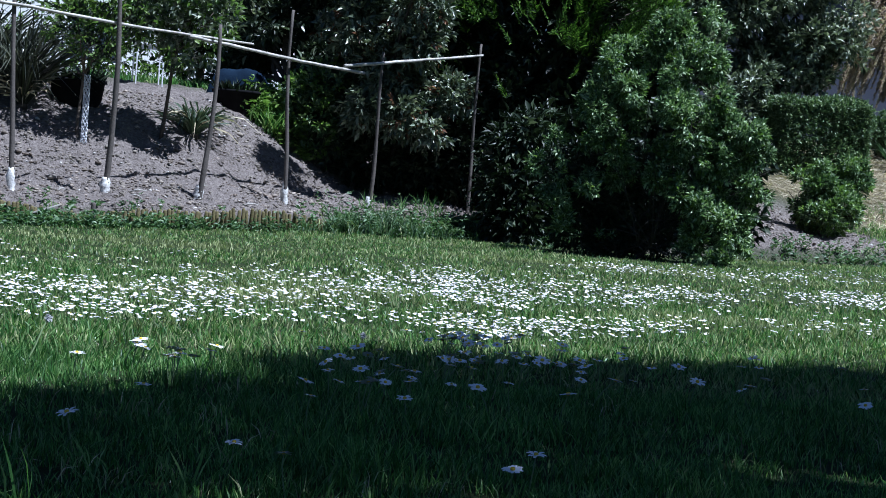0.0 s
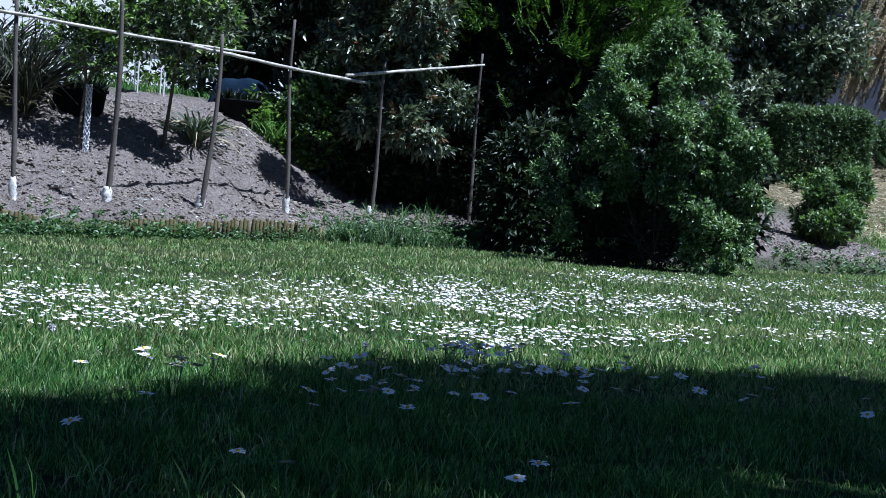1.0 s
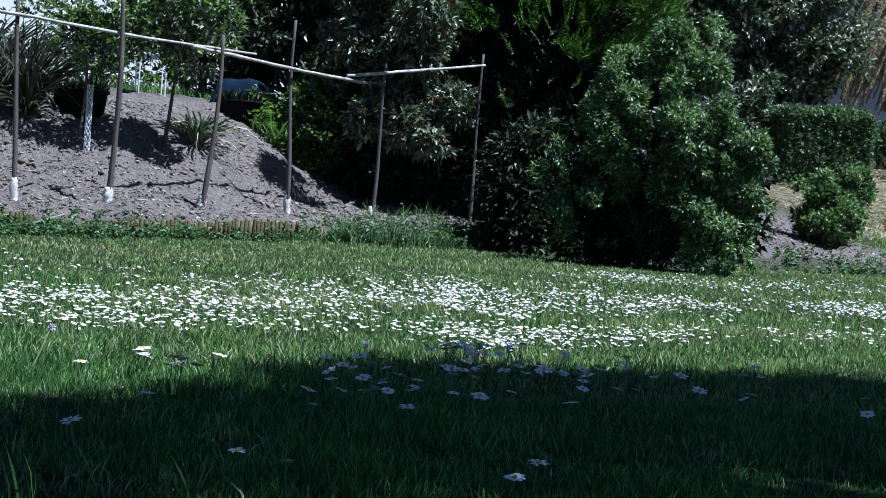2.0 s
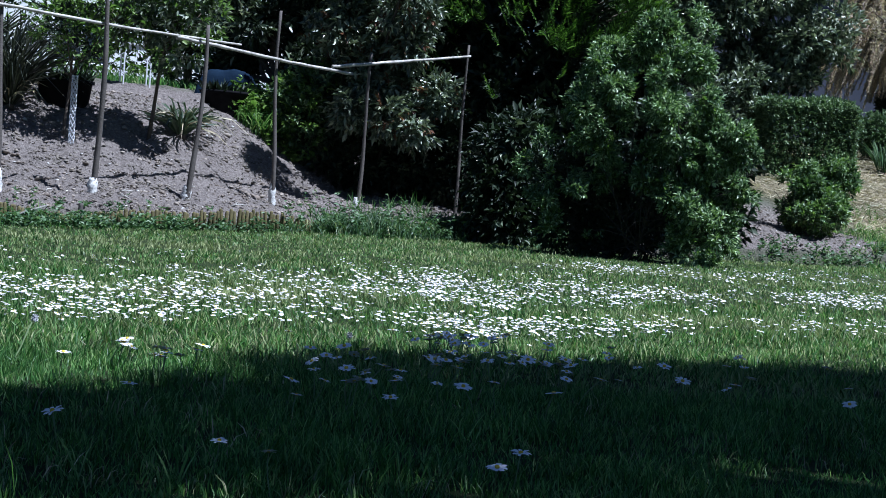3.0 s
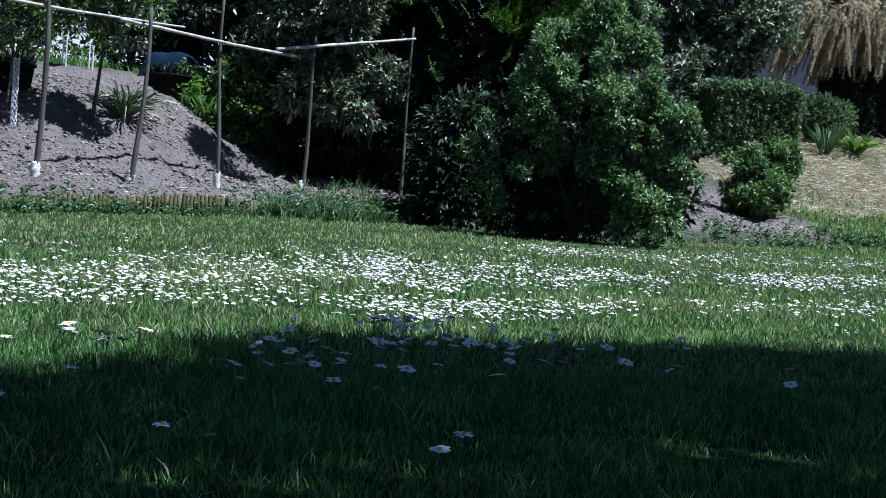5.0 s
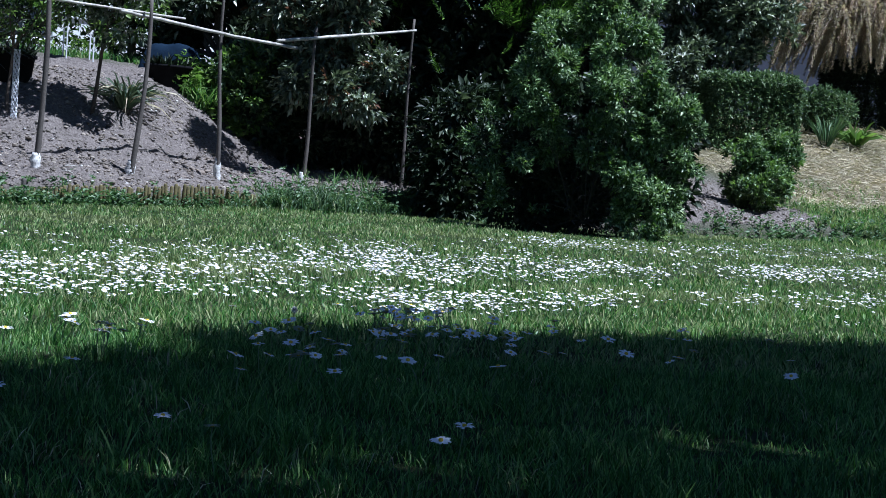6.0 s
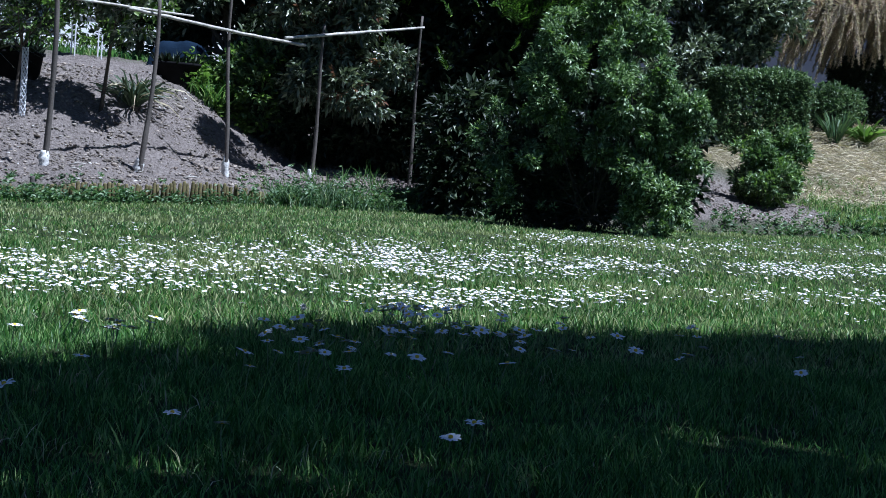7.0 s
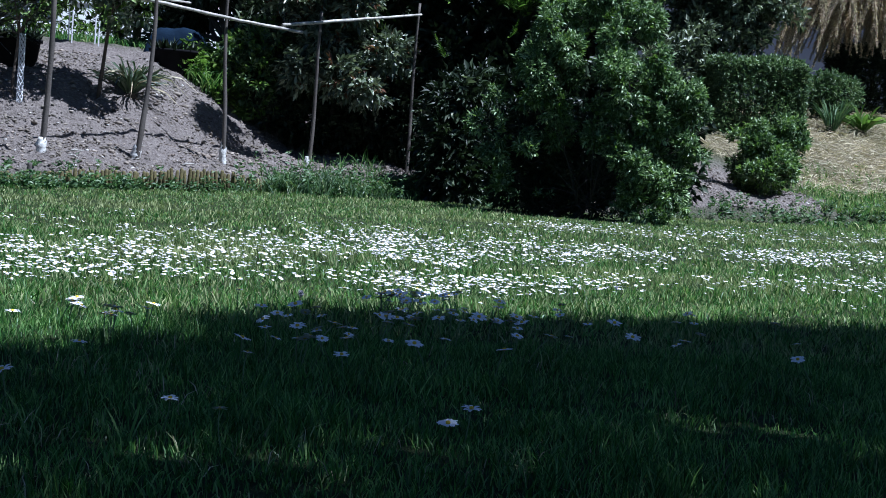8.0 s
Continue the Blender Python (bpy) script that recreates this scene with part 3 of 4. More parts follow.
plant("shade_fill_shrub", (0.05, 18.75), [(0.05, 18.7, 0.9, 0.34), (-0.22, 18.8, 1.15, 0.34), (0.25, 18.7, 0.62, 0.28), (-0.3, 18.6, 0.72, 0.24)], "near-black shrub added to cover lit soil as deep shade", "shrub", 0.03, 733, 3,
      dict(tips=1300, per=7, size=0.085, wide=0.42, mats=LEAF_DARK_SHADE, shell=0.6))
plant("leafy_shrub", (-1.38, 18.5), [(-1.38, 18.35, 1.12, 0.24), (-1.24, 18.4, 1.38, 0.24), (-1.52, 18.45, 1.3, 0.2), (-1.3, 18.4, 0.9, 0.2)], "mid-green leafy shrub half in shade on the bank", "shrub", 0.02, 734, 3,
      dict(tips=620, per=7, size=0.075, wide=0.42, mats=[LEAF_HEDGE, LEAF_YOUNG], red=0.4, shell=0.7))
# Near-black trees added as backing, standing in for shade behind the shrubs.
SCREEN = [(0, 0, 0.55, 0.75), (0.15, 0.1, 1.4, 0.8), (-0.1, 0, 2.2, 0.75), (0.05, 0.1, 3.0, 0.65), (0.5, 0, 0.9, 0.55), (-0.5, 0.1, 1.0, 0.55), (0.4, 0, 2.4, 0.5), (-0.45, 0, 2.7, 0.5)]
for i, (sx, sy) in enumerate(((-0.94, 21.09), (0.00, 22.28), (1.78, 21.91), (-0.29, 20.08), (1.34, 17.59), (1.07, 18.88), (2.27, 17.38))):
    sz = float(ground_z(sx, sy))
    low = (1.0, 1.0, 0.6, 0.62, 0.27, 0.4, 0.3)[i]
    plant("shade_backing_tree", (sx, sy), [(sx + x, sy + y, sz + z * low, r * max(low, 0.6)) for x, y, z, r in SCREEN], "near-black evergreen tree added to stand in for shade behind the shrubs", "tree", 0.07, 700 + i, 1,
          dict(tips=2600, per=7, size=0.12, wide=0.45, mats=LEAF_DARK_SHADE, clump=2.0, shell=0.6), "dark evergreen trees")


def build_conifer():
    """A broad thuja: flat feathery sprays fanned along rising branchlets."""
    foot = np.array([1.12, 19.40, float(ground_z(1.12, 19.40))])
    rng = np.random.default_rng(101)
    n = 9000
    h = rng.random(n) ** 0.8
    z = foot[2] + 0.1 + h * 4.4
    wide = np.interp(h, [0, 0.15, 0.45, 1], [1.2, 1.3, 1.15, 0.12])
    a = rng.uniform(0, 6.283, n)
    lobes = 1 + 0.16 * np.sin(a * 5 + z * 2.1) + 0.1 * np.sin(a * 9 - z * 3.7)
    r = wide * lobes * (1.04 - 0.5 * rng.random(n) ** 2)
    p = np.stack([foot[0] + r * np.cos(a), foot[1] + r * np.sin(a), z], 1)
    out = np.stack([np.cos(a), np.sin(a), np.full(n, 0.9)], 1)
    lit_tuft = np.array([noise.noise(Vector(q) * 2.4) + 0.6 * noise.noise(Vector(q) * 6.0) for q in p]) > -0.08
    # Bright sprays left out where the camera's view is dark, imitating shade.
    lit_tuft &= (p[:, 2] > np.interp(p[:, 0], (0.1, 0.9, 1.5), (2.25, 2.05, 1.9))) | (rng.random(n) < 0.05)
    lit_tuft &= rng.random(n) < np.interp(p[:, 0], (0.1, 0.35, 0.9, 1.2), (1, 0.3, 0.3, 1))
    p, out = p[lit_tuft], out[lit_tuft]
    n = len(p)
    axis = unit(out + rng.normal(0, 0.25, (n, 3)))
    per = 30
    axis2, p2 = np.repeat(axis, per, 0), np.repeat(p, per, 0)
    flat = np.repeat(unit(np.cross(axis, rng.normal(0, 1, (n, 3)))), per, 0)
    s = np.tile(np.linspace(0, 1, per), n)[:, None]
    sign = np.tile(np.where(np.arange(per) % 2, 1.0, -1.0), n)[:, None]
    way = axis2 + flat * sign * (1.05 - 0.8 * s) + rng.normal(0, 0.12, axis2.shape)
    at = p2 + axis2 * s * 0.28
    m = n * per
    length = (0.085 - 0.05 * s[:, 0]) * rng.uniform(0.7, 1.3, m)
    t = thing("conifer", foot, "broad bright-green thuja conifer with feathery sprays", "tree")
    inv = Matrix.Translation(-Vector(foot))
    me = leaves_mesh("crown", at, way, length, length * 0.2, LEAF_CONIFER, rng)
    me.transform(inv)
    put("crown", me, t)
    # Core in near-black leaves: shade put into colour behind the bright sprays.
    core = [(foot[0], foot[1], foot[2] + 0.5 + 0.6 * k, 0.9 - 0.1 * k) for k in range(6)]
    me = crown_leaves("inner_foliage", core, 2600, 6, 0.14, 0.4, LEAF_DARK_SHADE, 103, shell=0.4)
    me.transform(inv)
    put("inner_foliage", me, t, "inner foliage with shade put into near-black leaves")
    bars = [tube(bent(foot, foot + np.array([0, 0, 4.3]), 8, 0.03, 3), np.linspace(0.11, 0.02, 8), 8, 0.1)]
    for i in range(60):
        q = p[i * (len(p) // 60)]
        bars.append(tube(bent(np.array([foot[0], foot[1], max(foot[2] + 0.2, q[2] - 0.5)]), q, 5, 0.03, i), np.linspace(0.022, 0.005, 5), 5))
    me = tubes_mesh("trunk", bars, BARK)
    me.transform(inv)
    put("trunk", me, t)


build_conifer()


def build_hedge(name, x0, y0, x1, y1, deep, height, label, seed, mat, sink=0.0):
    """A clipped box hedge between two feet: small leaves over its flat faces, rounded at the edges."""
    rng = np.random.default_rng(seed)
    a, b = np.array([x0, y0]), np.array([x1, y1])
    run = np.linalg.norm(b - a)
    e = (b - a) / run
    nrm = np.array([-e[1], e[0]])
    faces = [(run * height, 0), (run * height * 0.4, 1), (run * deep, 2), (deep * height, 3), (deep * height, 4)]
    P, D = [], []
    dens = 2400
    for area, k in faces:
        n = int(area * dens)
        u, v = rng.random(n), rng.random(n)
        if k in (0, 1):
            q = np.stack([u * run, np.full(n, 0.0 if k == 0 else deep), v * height], 1)
            d = np.tile([0, -1.0 if k == 0 else 1.0, 0.3], (n, 1))
        elif k == 2:
            q = np.stack([u * run, v * deep, np.full(n, height)], 1)
            d = np.tile([0, 0, 1.0], (n, 1))
        else:
            q = np.stack([np.full(n, 0.0 if k == 3 else run), u * deep, v * height], 1)
            d = np.tile([-1.0 if k == 3 else 1.0, 0, 0.3], (n, 1))
        P.append(q)
        D.append(d)
    P, D = np.concatenate(P), np.concatenate(D)
    c = np.array([run / 2, deep / 2, height / 2])
    far = np.abs(P - c) / c
    soft = np.clip(np.sort(far, axis=1)[:, 1] - 0.85, 0, 1)[:, None]
    P = P - (P - c) * soft * 0.5 - D * rng.random((len(P), 1)) ** 2 * 0.28
    P += D * np.array([noise.noise(Vector(q) * 2.6) for q in P])[:, None] * 0.05
    D = D + rng.normal(0, 0.5, D.shape)

    def to_world(v):
        return np.stack([v[:, 0] * e[0] + v[:, 1] * nrm[0], v[:, 0] * e[1] + v[:, 1] * nrm[1], v[:, 2]], 1)
    base = np.array([x0, y0, float(ground_z((x0 + x1) / 2, (y0 + y1) / 2)) - sink])
    per = 5
    n = len(P) * per
    p2 = np.repeat(to_world(P), per, 0) + rng.normal(0, 0.012, (n, 3))
    way = unit(np.repeat(to_world(D), per, 0)) + rng.normal(0, 0.6, (n, 3))
    ln = rng.uniform(0.025, 0.05, n)
    t = thing(name, base, label, "hedge")
    put("crown", leaves_mesh("crown", p2, way, ln, ln * 0.55, mat, rng), t)
    bars = []
    for i in range(int(run / 0.22)):
        f = to_world(np.array([[0.12 + i * 0.22, deep / 2, 0.0]]))[0]
        bars.append(tube(bent(f, f + np.array([rng.normal(0, 0.05), rng.normal(0, 0.05), height * 0.9]), 5, 0.03, i), np.linspace(0.02, 0.006, 5), 6))
        for j in range(5):
            g = f + np.array([0, 0, height * (0.3 + 0.12 * j)])
            bars.append(tube(bent(g, g + to_world(np.array([[rng.normal(0, 0.12), rng.uniform(-0.4, 0.4) * deep, 0.15]]))[0], 4, 0.02, j), np.linspace(0.009, 0.003, 4), 4))
    put("framework", tubes_mesh("framework", bars, BARK), t)
    return t


build_hedge("clipped_hedge", 3.84, 20.55, 4.96, 20.76, 0.7, 1.0, "square-clipped dark green hedge on top of the bank", 111, LEAF_HEDGE)
build_hedge("dark_hedge", 6.08, 23.32, 8.37, 23.72, 0.9, 0.93, "tall hedge with near-black leaves beside the house", 112, LEAF_DARK_SHADE)

plant("round_bush", (5.51, 22.06), [(5.51, 22.06, 1.56, 0.22), (5.33, 22.06, 1.5, 0.19), (5.72, 22.08, 1.52, 0.2), (5.55, 22.0, 1.4, 0.2)], "low blue-green bush clipped to a dome", "shrub", 0.03, 121, 3,
      dict(tips=1100, per=7, size=0.045, wide=0.5, mats=LEAF_HEDGE))


def build_larch():
    """A weeping tree, its brown twigs hanging in curtains."""
    foot = np.array([7.0, 24.44, float(ground_z(7.0, 24.44))])
    rng = np.random.default_rng(131)
    t = thing("weeping_larch", foot, "weeping tree with hanging dry brown twigs", "tree")
    inv = Matrix.Translation(-Vector(foot))
    bars = [tube(bent(foot, foot + np.array([0.1, 0, 3.6]), 8, 0.06, 4), np.linspace(0.12, 0.05, 8), 8, 0.1)]
    at, way, ln = [], [], []
    for i in range(120):
        a = rng.uniform(0, 6.283)
        reach = rng.uniform(0.5, 2.2)
        top = foot + np.array([0.1, 0, 1.35 + 1.5 * (1 - reach / 2.2) + rng.uniform(0, 0.4)])
        end = top + np.array([math.cos(a) * reach, math.sin(a) * reach, rng.uniform(-0.15, 0.3)])
        arm = bent(top, end, 8, 0.06, i)
        bars.append(tube(arm, np.linspace(0.03, 0.008, 8), 5))
        for k in range(10):
            s = arm[rng.integers(2, 8)] + rng.normal(0, 0.04, 3)
            hang = min(rng.uniform(0.4, 1.1), s[2] - (foot[2] + 0.72))
            if hang < 0.1:
                continue
            m = int(34 * hang) + 8
            u = np.linspace(0, 1, m)[:, None]
            side = a + rng.normal(0, 0.5)
            drift = np.array([math.cos(side), math.sin(side), 0]) * rng.uniform(0.3, 0.75) * hang
            line = s + u ** 1.3 * np.array([0, 0, -hang]) + drift * u ** 0.75
            bars.append(tube(line[::4], np.linspace(0.006, 0.002, len(line[::4])), 4))
            for _ in range(20):
                at.append(line + rng.normal(0, 0.006, (m, 3)))
                way.append(unit(drift + np.array([0, 0, -hang])) * 0.7 + rng.normal(0, 0.55, (m, 3)))
                ln.append(rng.uniform(0.035, 0.08, m) * np.linspace(1.2, 0.45, m))
    me = leaves_mesh("crown", np.concatenate(at), np.concatenate(way), np.concatenate(ln), np.concatenate(ln) * 0.17, TWIG_BROWN, rng)
    me.transform(inv)
    put("crown", me, t, "curtains of dry brown twigs")
    me = tubes_mesh("trunk", bars, BARK)
    me.transform(inv)
    put("trunk", me, t)


build_larch()


# ---- the trellis on the bank
def build_stake(foot, top, thick, wrap, seed):
    foot = (foot[0], foot[1], float(ground_z(foot[0], foot[1])))
    t = thing("trellis_stake", foot, "weathered wooden trellis stake with a white plastic wrap at its foot" if wrap else "thin weathered wooden trellis stake", "stake", "trellis stakes")
    rise = np.asarray(top, float) - np.asarray(foot)
    pts = bent((0, 0, -0.15), rise, 12, 0.017, seed)
    put("pole", tubes_mesh("pole", [tube(pts, np.linspace(thick * 0.98, thick * 0.62, 12), 9, 0.14, seed)], POLE), t)
    if wrap:
        rng = np.random.default_rng(seed)
        n = 9
        z = np.linspace(-0.02, wrap, n)
        lean = rise[:2] / rise[2]
        p = np.stack([z * lean[0], z * lean[1], z], 1)
        r = np.array([1.75, 1.9, 1.7, 2.0, 1.8, 1.95, 1.7, 1.5, 1.15]) * thick * 0.78
        put("plastic_wrap", tubes_mesh("plastic_wrap", [tube(p, r, 14, 0.32, seed + 1)], WRAP, smooth=False), t, "crumpled white plastic wrap")


STAKES = (((-3.45, 14.25), (-3.52, 14.25, 1.92), 0.024, 0.19),
          ((-2.79, 14.73), (-2.775, 14.73, 2.07), 0.028, 0.15),
          ((-2.13, 15.56), (-2.03, 15.56, 1.77), 0.026, 0.12),
          ((-1.46, 16.57), (-1.50, 16.57, 2.03), 0.022, 0.2),
          ((-0.72, 17.47), (-0.67, 17.47, 1.76), 0.021, 0.13),
          ((0.27, 18.12), (0.29, 18.12, 1.96), 0.02, 0))
for i, (f, tp, th, wr) in enumerate(STAKES):
    build_stake(f, tp, th, wr, 200 + i)


def build_rail(points, r0, r1, seed):
    P = np.asarray(points, float)
    s = np.linspace(0, len(P) - 1, 22)
    q = np.stack([np.interp(s, np.arange(len(P)), P[:, k]) for k in range(3)], 1)
    q = (q + np.vstack([q[:1], q[:-1]]) + np.vstack([q[1:], q[-1:]])) / 3
    q += np.random.default_rng(seed).normal(0, 0.0012, q.shape)
    me = tubes_mesh("trellis_rail", [tube(q, np.linspace(r0, r1, 22), 9, 0.14, seed)], RAIL)
    tagged(put("trellis_rail", me), "pale bleached wooden rail tied across the stakes", "rail", "trellis rails")


build_rail([(-4.797, 14.090, 1.774), (-4.111, 14.155, 1.744), (-3.490, 14.169, 1.712), (-2.737, 14.749, 1.649), (-2.275, 15.346, 1.648), (-1.746, 16.110, 1.654)], 0.018, 0.009, 301)
build_rail([(-2.281, 15.344, 1.636), (-1.991, 15.759, 1.617), (-1.491, 16.496, 1.573), (-0.804, 17.344, 1.533)], 0.016, 0.015, 302)
build_rail([(-1.033, 17.065, 1.574), (-0.548, 17.557, 1.682), (0.341, 18.085, 1.848)], 0.018, 0.012, 303)


def build_edging():
    """Low pale edging between lawn and soil: thin round pales side by side, each a little askew."""
    rng = np.random.default_rng(12)
    t = thing("lawn_edging", (0, 0, 0), "low weathered yellowish wooden pale edging along the soil bed", "edging")
    shapes = [tubes_mesh("pale", [tube([(0, 0, -0.03), (0, 0.003, 0.07), (0.001, 0.008, 0.14), (0.001, 0.01, 0.15)], [0.017, 0.0168, 0.016, 0.011], 7, 0.06, k)], EDGING) for k in range(5)]
    for x in np.arange(-5.2, 0.35, 0.0295):
        tall = 0.98 + 0.2 * math.sin(x * 3.1 + 0.6) + 0.1 * math.sin(x * 7.3) + rng.normal(0, 0.05)
        put("pale", shapes[int(rng.integers(5))], t, at=pose(x, float(edge(x)) - 0.01 + rng.normal(0, 0.004), 0, rng.normal(0, 3), rng.normal(0, 2.5), rng.uniform(0, 360)) @ Matrix.Diagonal((1, 1, tall, 1)))


build_edging()


def build_peg():
    """A short split peg driven in at the edging."""
    foot = (-2.7, float(edge(-2.7)) - 0.035, 0.0)
    t = thing("edging_peg", foot, "short dark weathered peg holding the wooden edging", "peg")
    put("shaft", tubes_mesh("shaft", [tube([(0, 0, -0.04), (0.002, 0, 0.08), (0.006, 0.004, 0.17), (0.01, 0.004, 0.188), (0.01, 0.004, 0.192)], [0.018, 0.019, 0.018, 0.015, 0.006], 8, 0.12, 5)], POLE), t)


build_peg()


def build_stick(x, y, turn, long, seed):
    p = np.array([(0, 0, 0), (long * 0.3, 0.004, 0.012), (long * 0.62, -0.008, 0.014), (long, 0.003, 0.004)])
    me = tubes_mesh("stick", [tube(p, [0.006, 0.007, 0.0055, 0.003], 6, 0.2, seed), tube([p[1], p[1] + np.array([0.03, 0.035, 0.016])], [0.004, 0.002], 5)], RAIL)
    put_at = pose(x, y, float(ground_z(x, y) + ground_lumps(np.array([x]), np.array([y]))[0]) + 0.008, 8, -6, turn)
    tagged(put("stick", me, at=put_at), "pale dry forked stick lying on the soil", "stick", "dry sticks")


for k, (x, y, turn, long) in enumerate(((-2.62, 14.95, -25, 0.17), (-2.5, 14.85, 160, 0.12), (-1.75, 15.75, 20, 0.14), (-3.1, 14.4, 70, 0.1), (-2.2, 16.0, -40, 0.13))):
    build_stick(x, y, turn, long, 230 + k)


# ---- the garden above the bank
def build_young_tree():
    foot = np.array([-3.24, 15.96, float(ground_z(-3.24, 15.96))])
    blobs = [(-3.23, 15.96, 1.48, 0.16), (-3.02, 16.03, 1.69, 0.23), (-3.37, 15.96, 1.76, 0.22), (-3.15, 15.96, 1.96, 0.26), (-2.91, 15.93, 1.92, 0.19)]
    t = thing("young_tree", foot, "young tree with fresh leaves in a white mesh guard", "tree")
    inv = Matrix.Translation(-Vector(foot))
    for name, me in (("trunk", limbs_mesh("trunk", foot, blobs, 0.018, 141)), ("crown", crown_leaves("crown", blobs, 260, 7, 0.07, 0.36, [LEAF_DARK_SHADE, LEAF_YOUNG], 142, shell=0.8, red=0.6))):
        me.transform(inv)
        put(name, me, t)
    bars = []
    for k in range(5):
        for way in (1, -1):
            z = np.linspace(0, 0.62, 20)
            a = k * 2 * math.pi / 5 + way * z * 22
            bars.append(tube(np.stack([0.027 * np.cos(a), 0.027 * np.sin(a), z], 1), np.full(20, 0.0036), 4))
    put("tree_guard", tubes_mesh("tree_guard", bars, GUARD), t, "white plastic lattice tree guard")


build_young_tree()


def build_strap_plant(name, at, count, length, width, label, category, mat, seed, bend=0.9, lean=0.75, dead=0):
    foot = (at[0], at[1], float(ground_z(*at)))
    rng = np.random.default_rng(seed)
    t = thing(name, foot, label, category)
    a = rng.uniform(0, 6.283, count)
    tilt = rng.uniform(0.05, lean, count)
    way = np.stack([np.cos(a) * tilt, np.sin(a) * tilt, np.full(count, 1.0)], 1)
    pos = np.stack([np.cos(a) * 0.04, np.sin(a) * 0.04, np.full(count, 0.0)], 1)
    put("leaves", blades_mesh("leaves", pos, way, length * rng.uniform(0.6, 1.1, count), width * rng.uniform(0.8, 1.2, count), mat, rng, bend), t)
    if dead:
        b = rng.uniform(0, 6.283, dead)
        out = np.stack([np.cos(b), np.sin(b), rng.uniform(0.15, 0.7, dead)], 1)
        put("dead_leaves", blades_mesh("dead_leaves", np.stack([np.cos(b) * 0.06, np.sin(b) * 0.06, rng.uniform(0.02, 0.2, dead)], 1), out, rng.uniform(0.25, 0.5, dead), width * rng.uniform(0.7, 1.1, dead), STRAW, rng, 1.6), t, "withered pale brown leaves")
    put("stump", tubes_mesh("stump", [tube([(0, 0, -0.05), (0, 0, 0.02), (0, 0, 0.06)], [0.05, 0.05, 0.03], 9, 0.1)], BARK), t)


build_strap_plant("yucca", (-2.42, 17.05), 105, 0.5, 0.025, "yucca with arching grey-green strap leaves", "plant", LEAF_STRAP, 151, 1.3, 1.3, 14)
build_strap_plant("flax_plant", (-3.93, 16.44), 300, 1.2, 0.02, "large dark flax clump with long strap leaves", "plant", LEAF_FLAX, 152, 1.15, 0.95, 34)
build_strap_plant("flax_plant", (-4.42, 16.97), 200, 1.25, 0.022, "large dark flax clump with long strap leaves", "plant", LEAF_FLAX, 153, 1.15, 0.95)
build_strap_plant("agapanthus", (5.86, 21.67), 40, 0.42, 0.05, "low clump of broad bright green strap leaves", "plant", LEAF_YOUNG, 154, 1.1, 1.2)
build_strap_plant("dry_perennial", (5.44, 21.46), 70, 0.5, 0.02, "clump of dry and green upright stems", "plant", WEED, 155, 0.4, 0.5)


def build_tub(at, r, h, label, seed):
    foot = (at[0], at[1], float(ground_z(*at)) - 0.13)
    t = thing("planter_tub", foot, label, "planter")
    prof = [(0.0, 0.82), (0.1, 0.85), (0.9, 0.98), (0.9, 1.06), (1.0, 1.06), (1.0, 0.96), (0.85, 0.93)]
    put("tub", tubes_mesh("tub", [tube([(0, 0, z * h) for z, _ in prof[:1]] + [(0, 0, z * h + 0.0005 * i) for i, (z, _) in enumerate(prof[1:])], [q * r for _, q in prof], 28)], POT), t)
    rng = np.random.default_rng(seed)
    n = 140
    a, q = rng.uniform(0, 6.283, n), r * 0.85 * np.sqrt(rng.random(n))
    pos = np.stack([q * np.cos(a), q * np.sin(a), np.full(n, h * 0.86)], 1)
    way = np.stack([np.cos(a) * 0.5, np.sin(a) * 0.5, np.ones(n)], 1) + rng.normal(0, 0.3, (n, 3))
    put("leaves", leaves_mesh("leaves", pos, way, rng.uniform(0.08, 0.2, n), rng.uniform(0.02, 0.05, n), LEAF_DARK_SHADE, rng), t)


build_tub((-2.18, 18.32), 0.24, 0.3, "large black plastic tub with a dark plant", 161)
build_tub((-3.52, 16.90), 0.26, 0.3, "large black plastic tub in shade", 162)


def build_tarp():
    foot = (-2.23, 19.04, float(ground_z(-2.23, 19.04)) - 0.05)
    bm = bmesh.new()
    bmesh.ops.create_grid(bm, x_segments=26, y_segments=18, size=0.5)
    for v in bm.verts:
        x, y = v.co.x * 2, v.co.y * 2
        top = 0.42 * max(0.0, 1 - max(abs(x) ** 5, abs(y) ** 5))
        v.co = Vector((x * 0.34, y * 0.26, top * 0.8 + 0.04 * noise.noise(Vector((x * 2.2, y * 2.2, 3))) + 0.02))
    t = thing("covered_pile", foot, "pile under a dark blue tarpaulin above the bank", "tarpaulin")
    part("tarpaulin", bm, TARP, t, smooth=True)


build_tarp()


def box_bm(sx, sy, sz, at=(0, 0, 0), bevel=0.0, bm=None):
    bm = bm or bmesh.new()
    made = bmesh.ops.create_cube(bm, size=1.0)["verts"]
    for v in made:
        v.co = Vector((v.co.x * sx + at[0], v.co.y * sy + at[1], v.co.z * sz + at[2]))
    if bevel:
        bmesh.ops.bevel(bm, geom=list({e for v in made for e in v.link_edges}), offset=bevel, segments=2, affect="EDGES")
    return bm


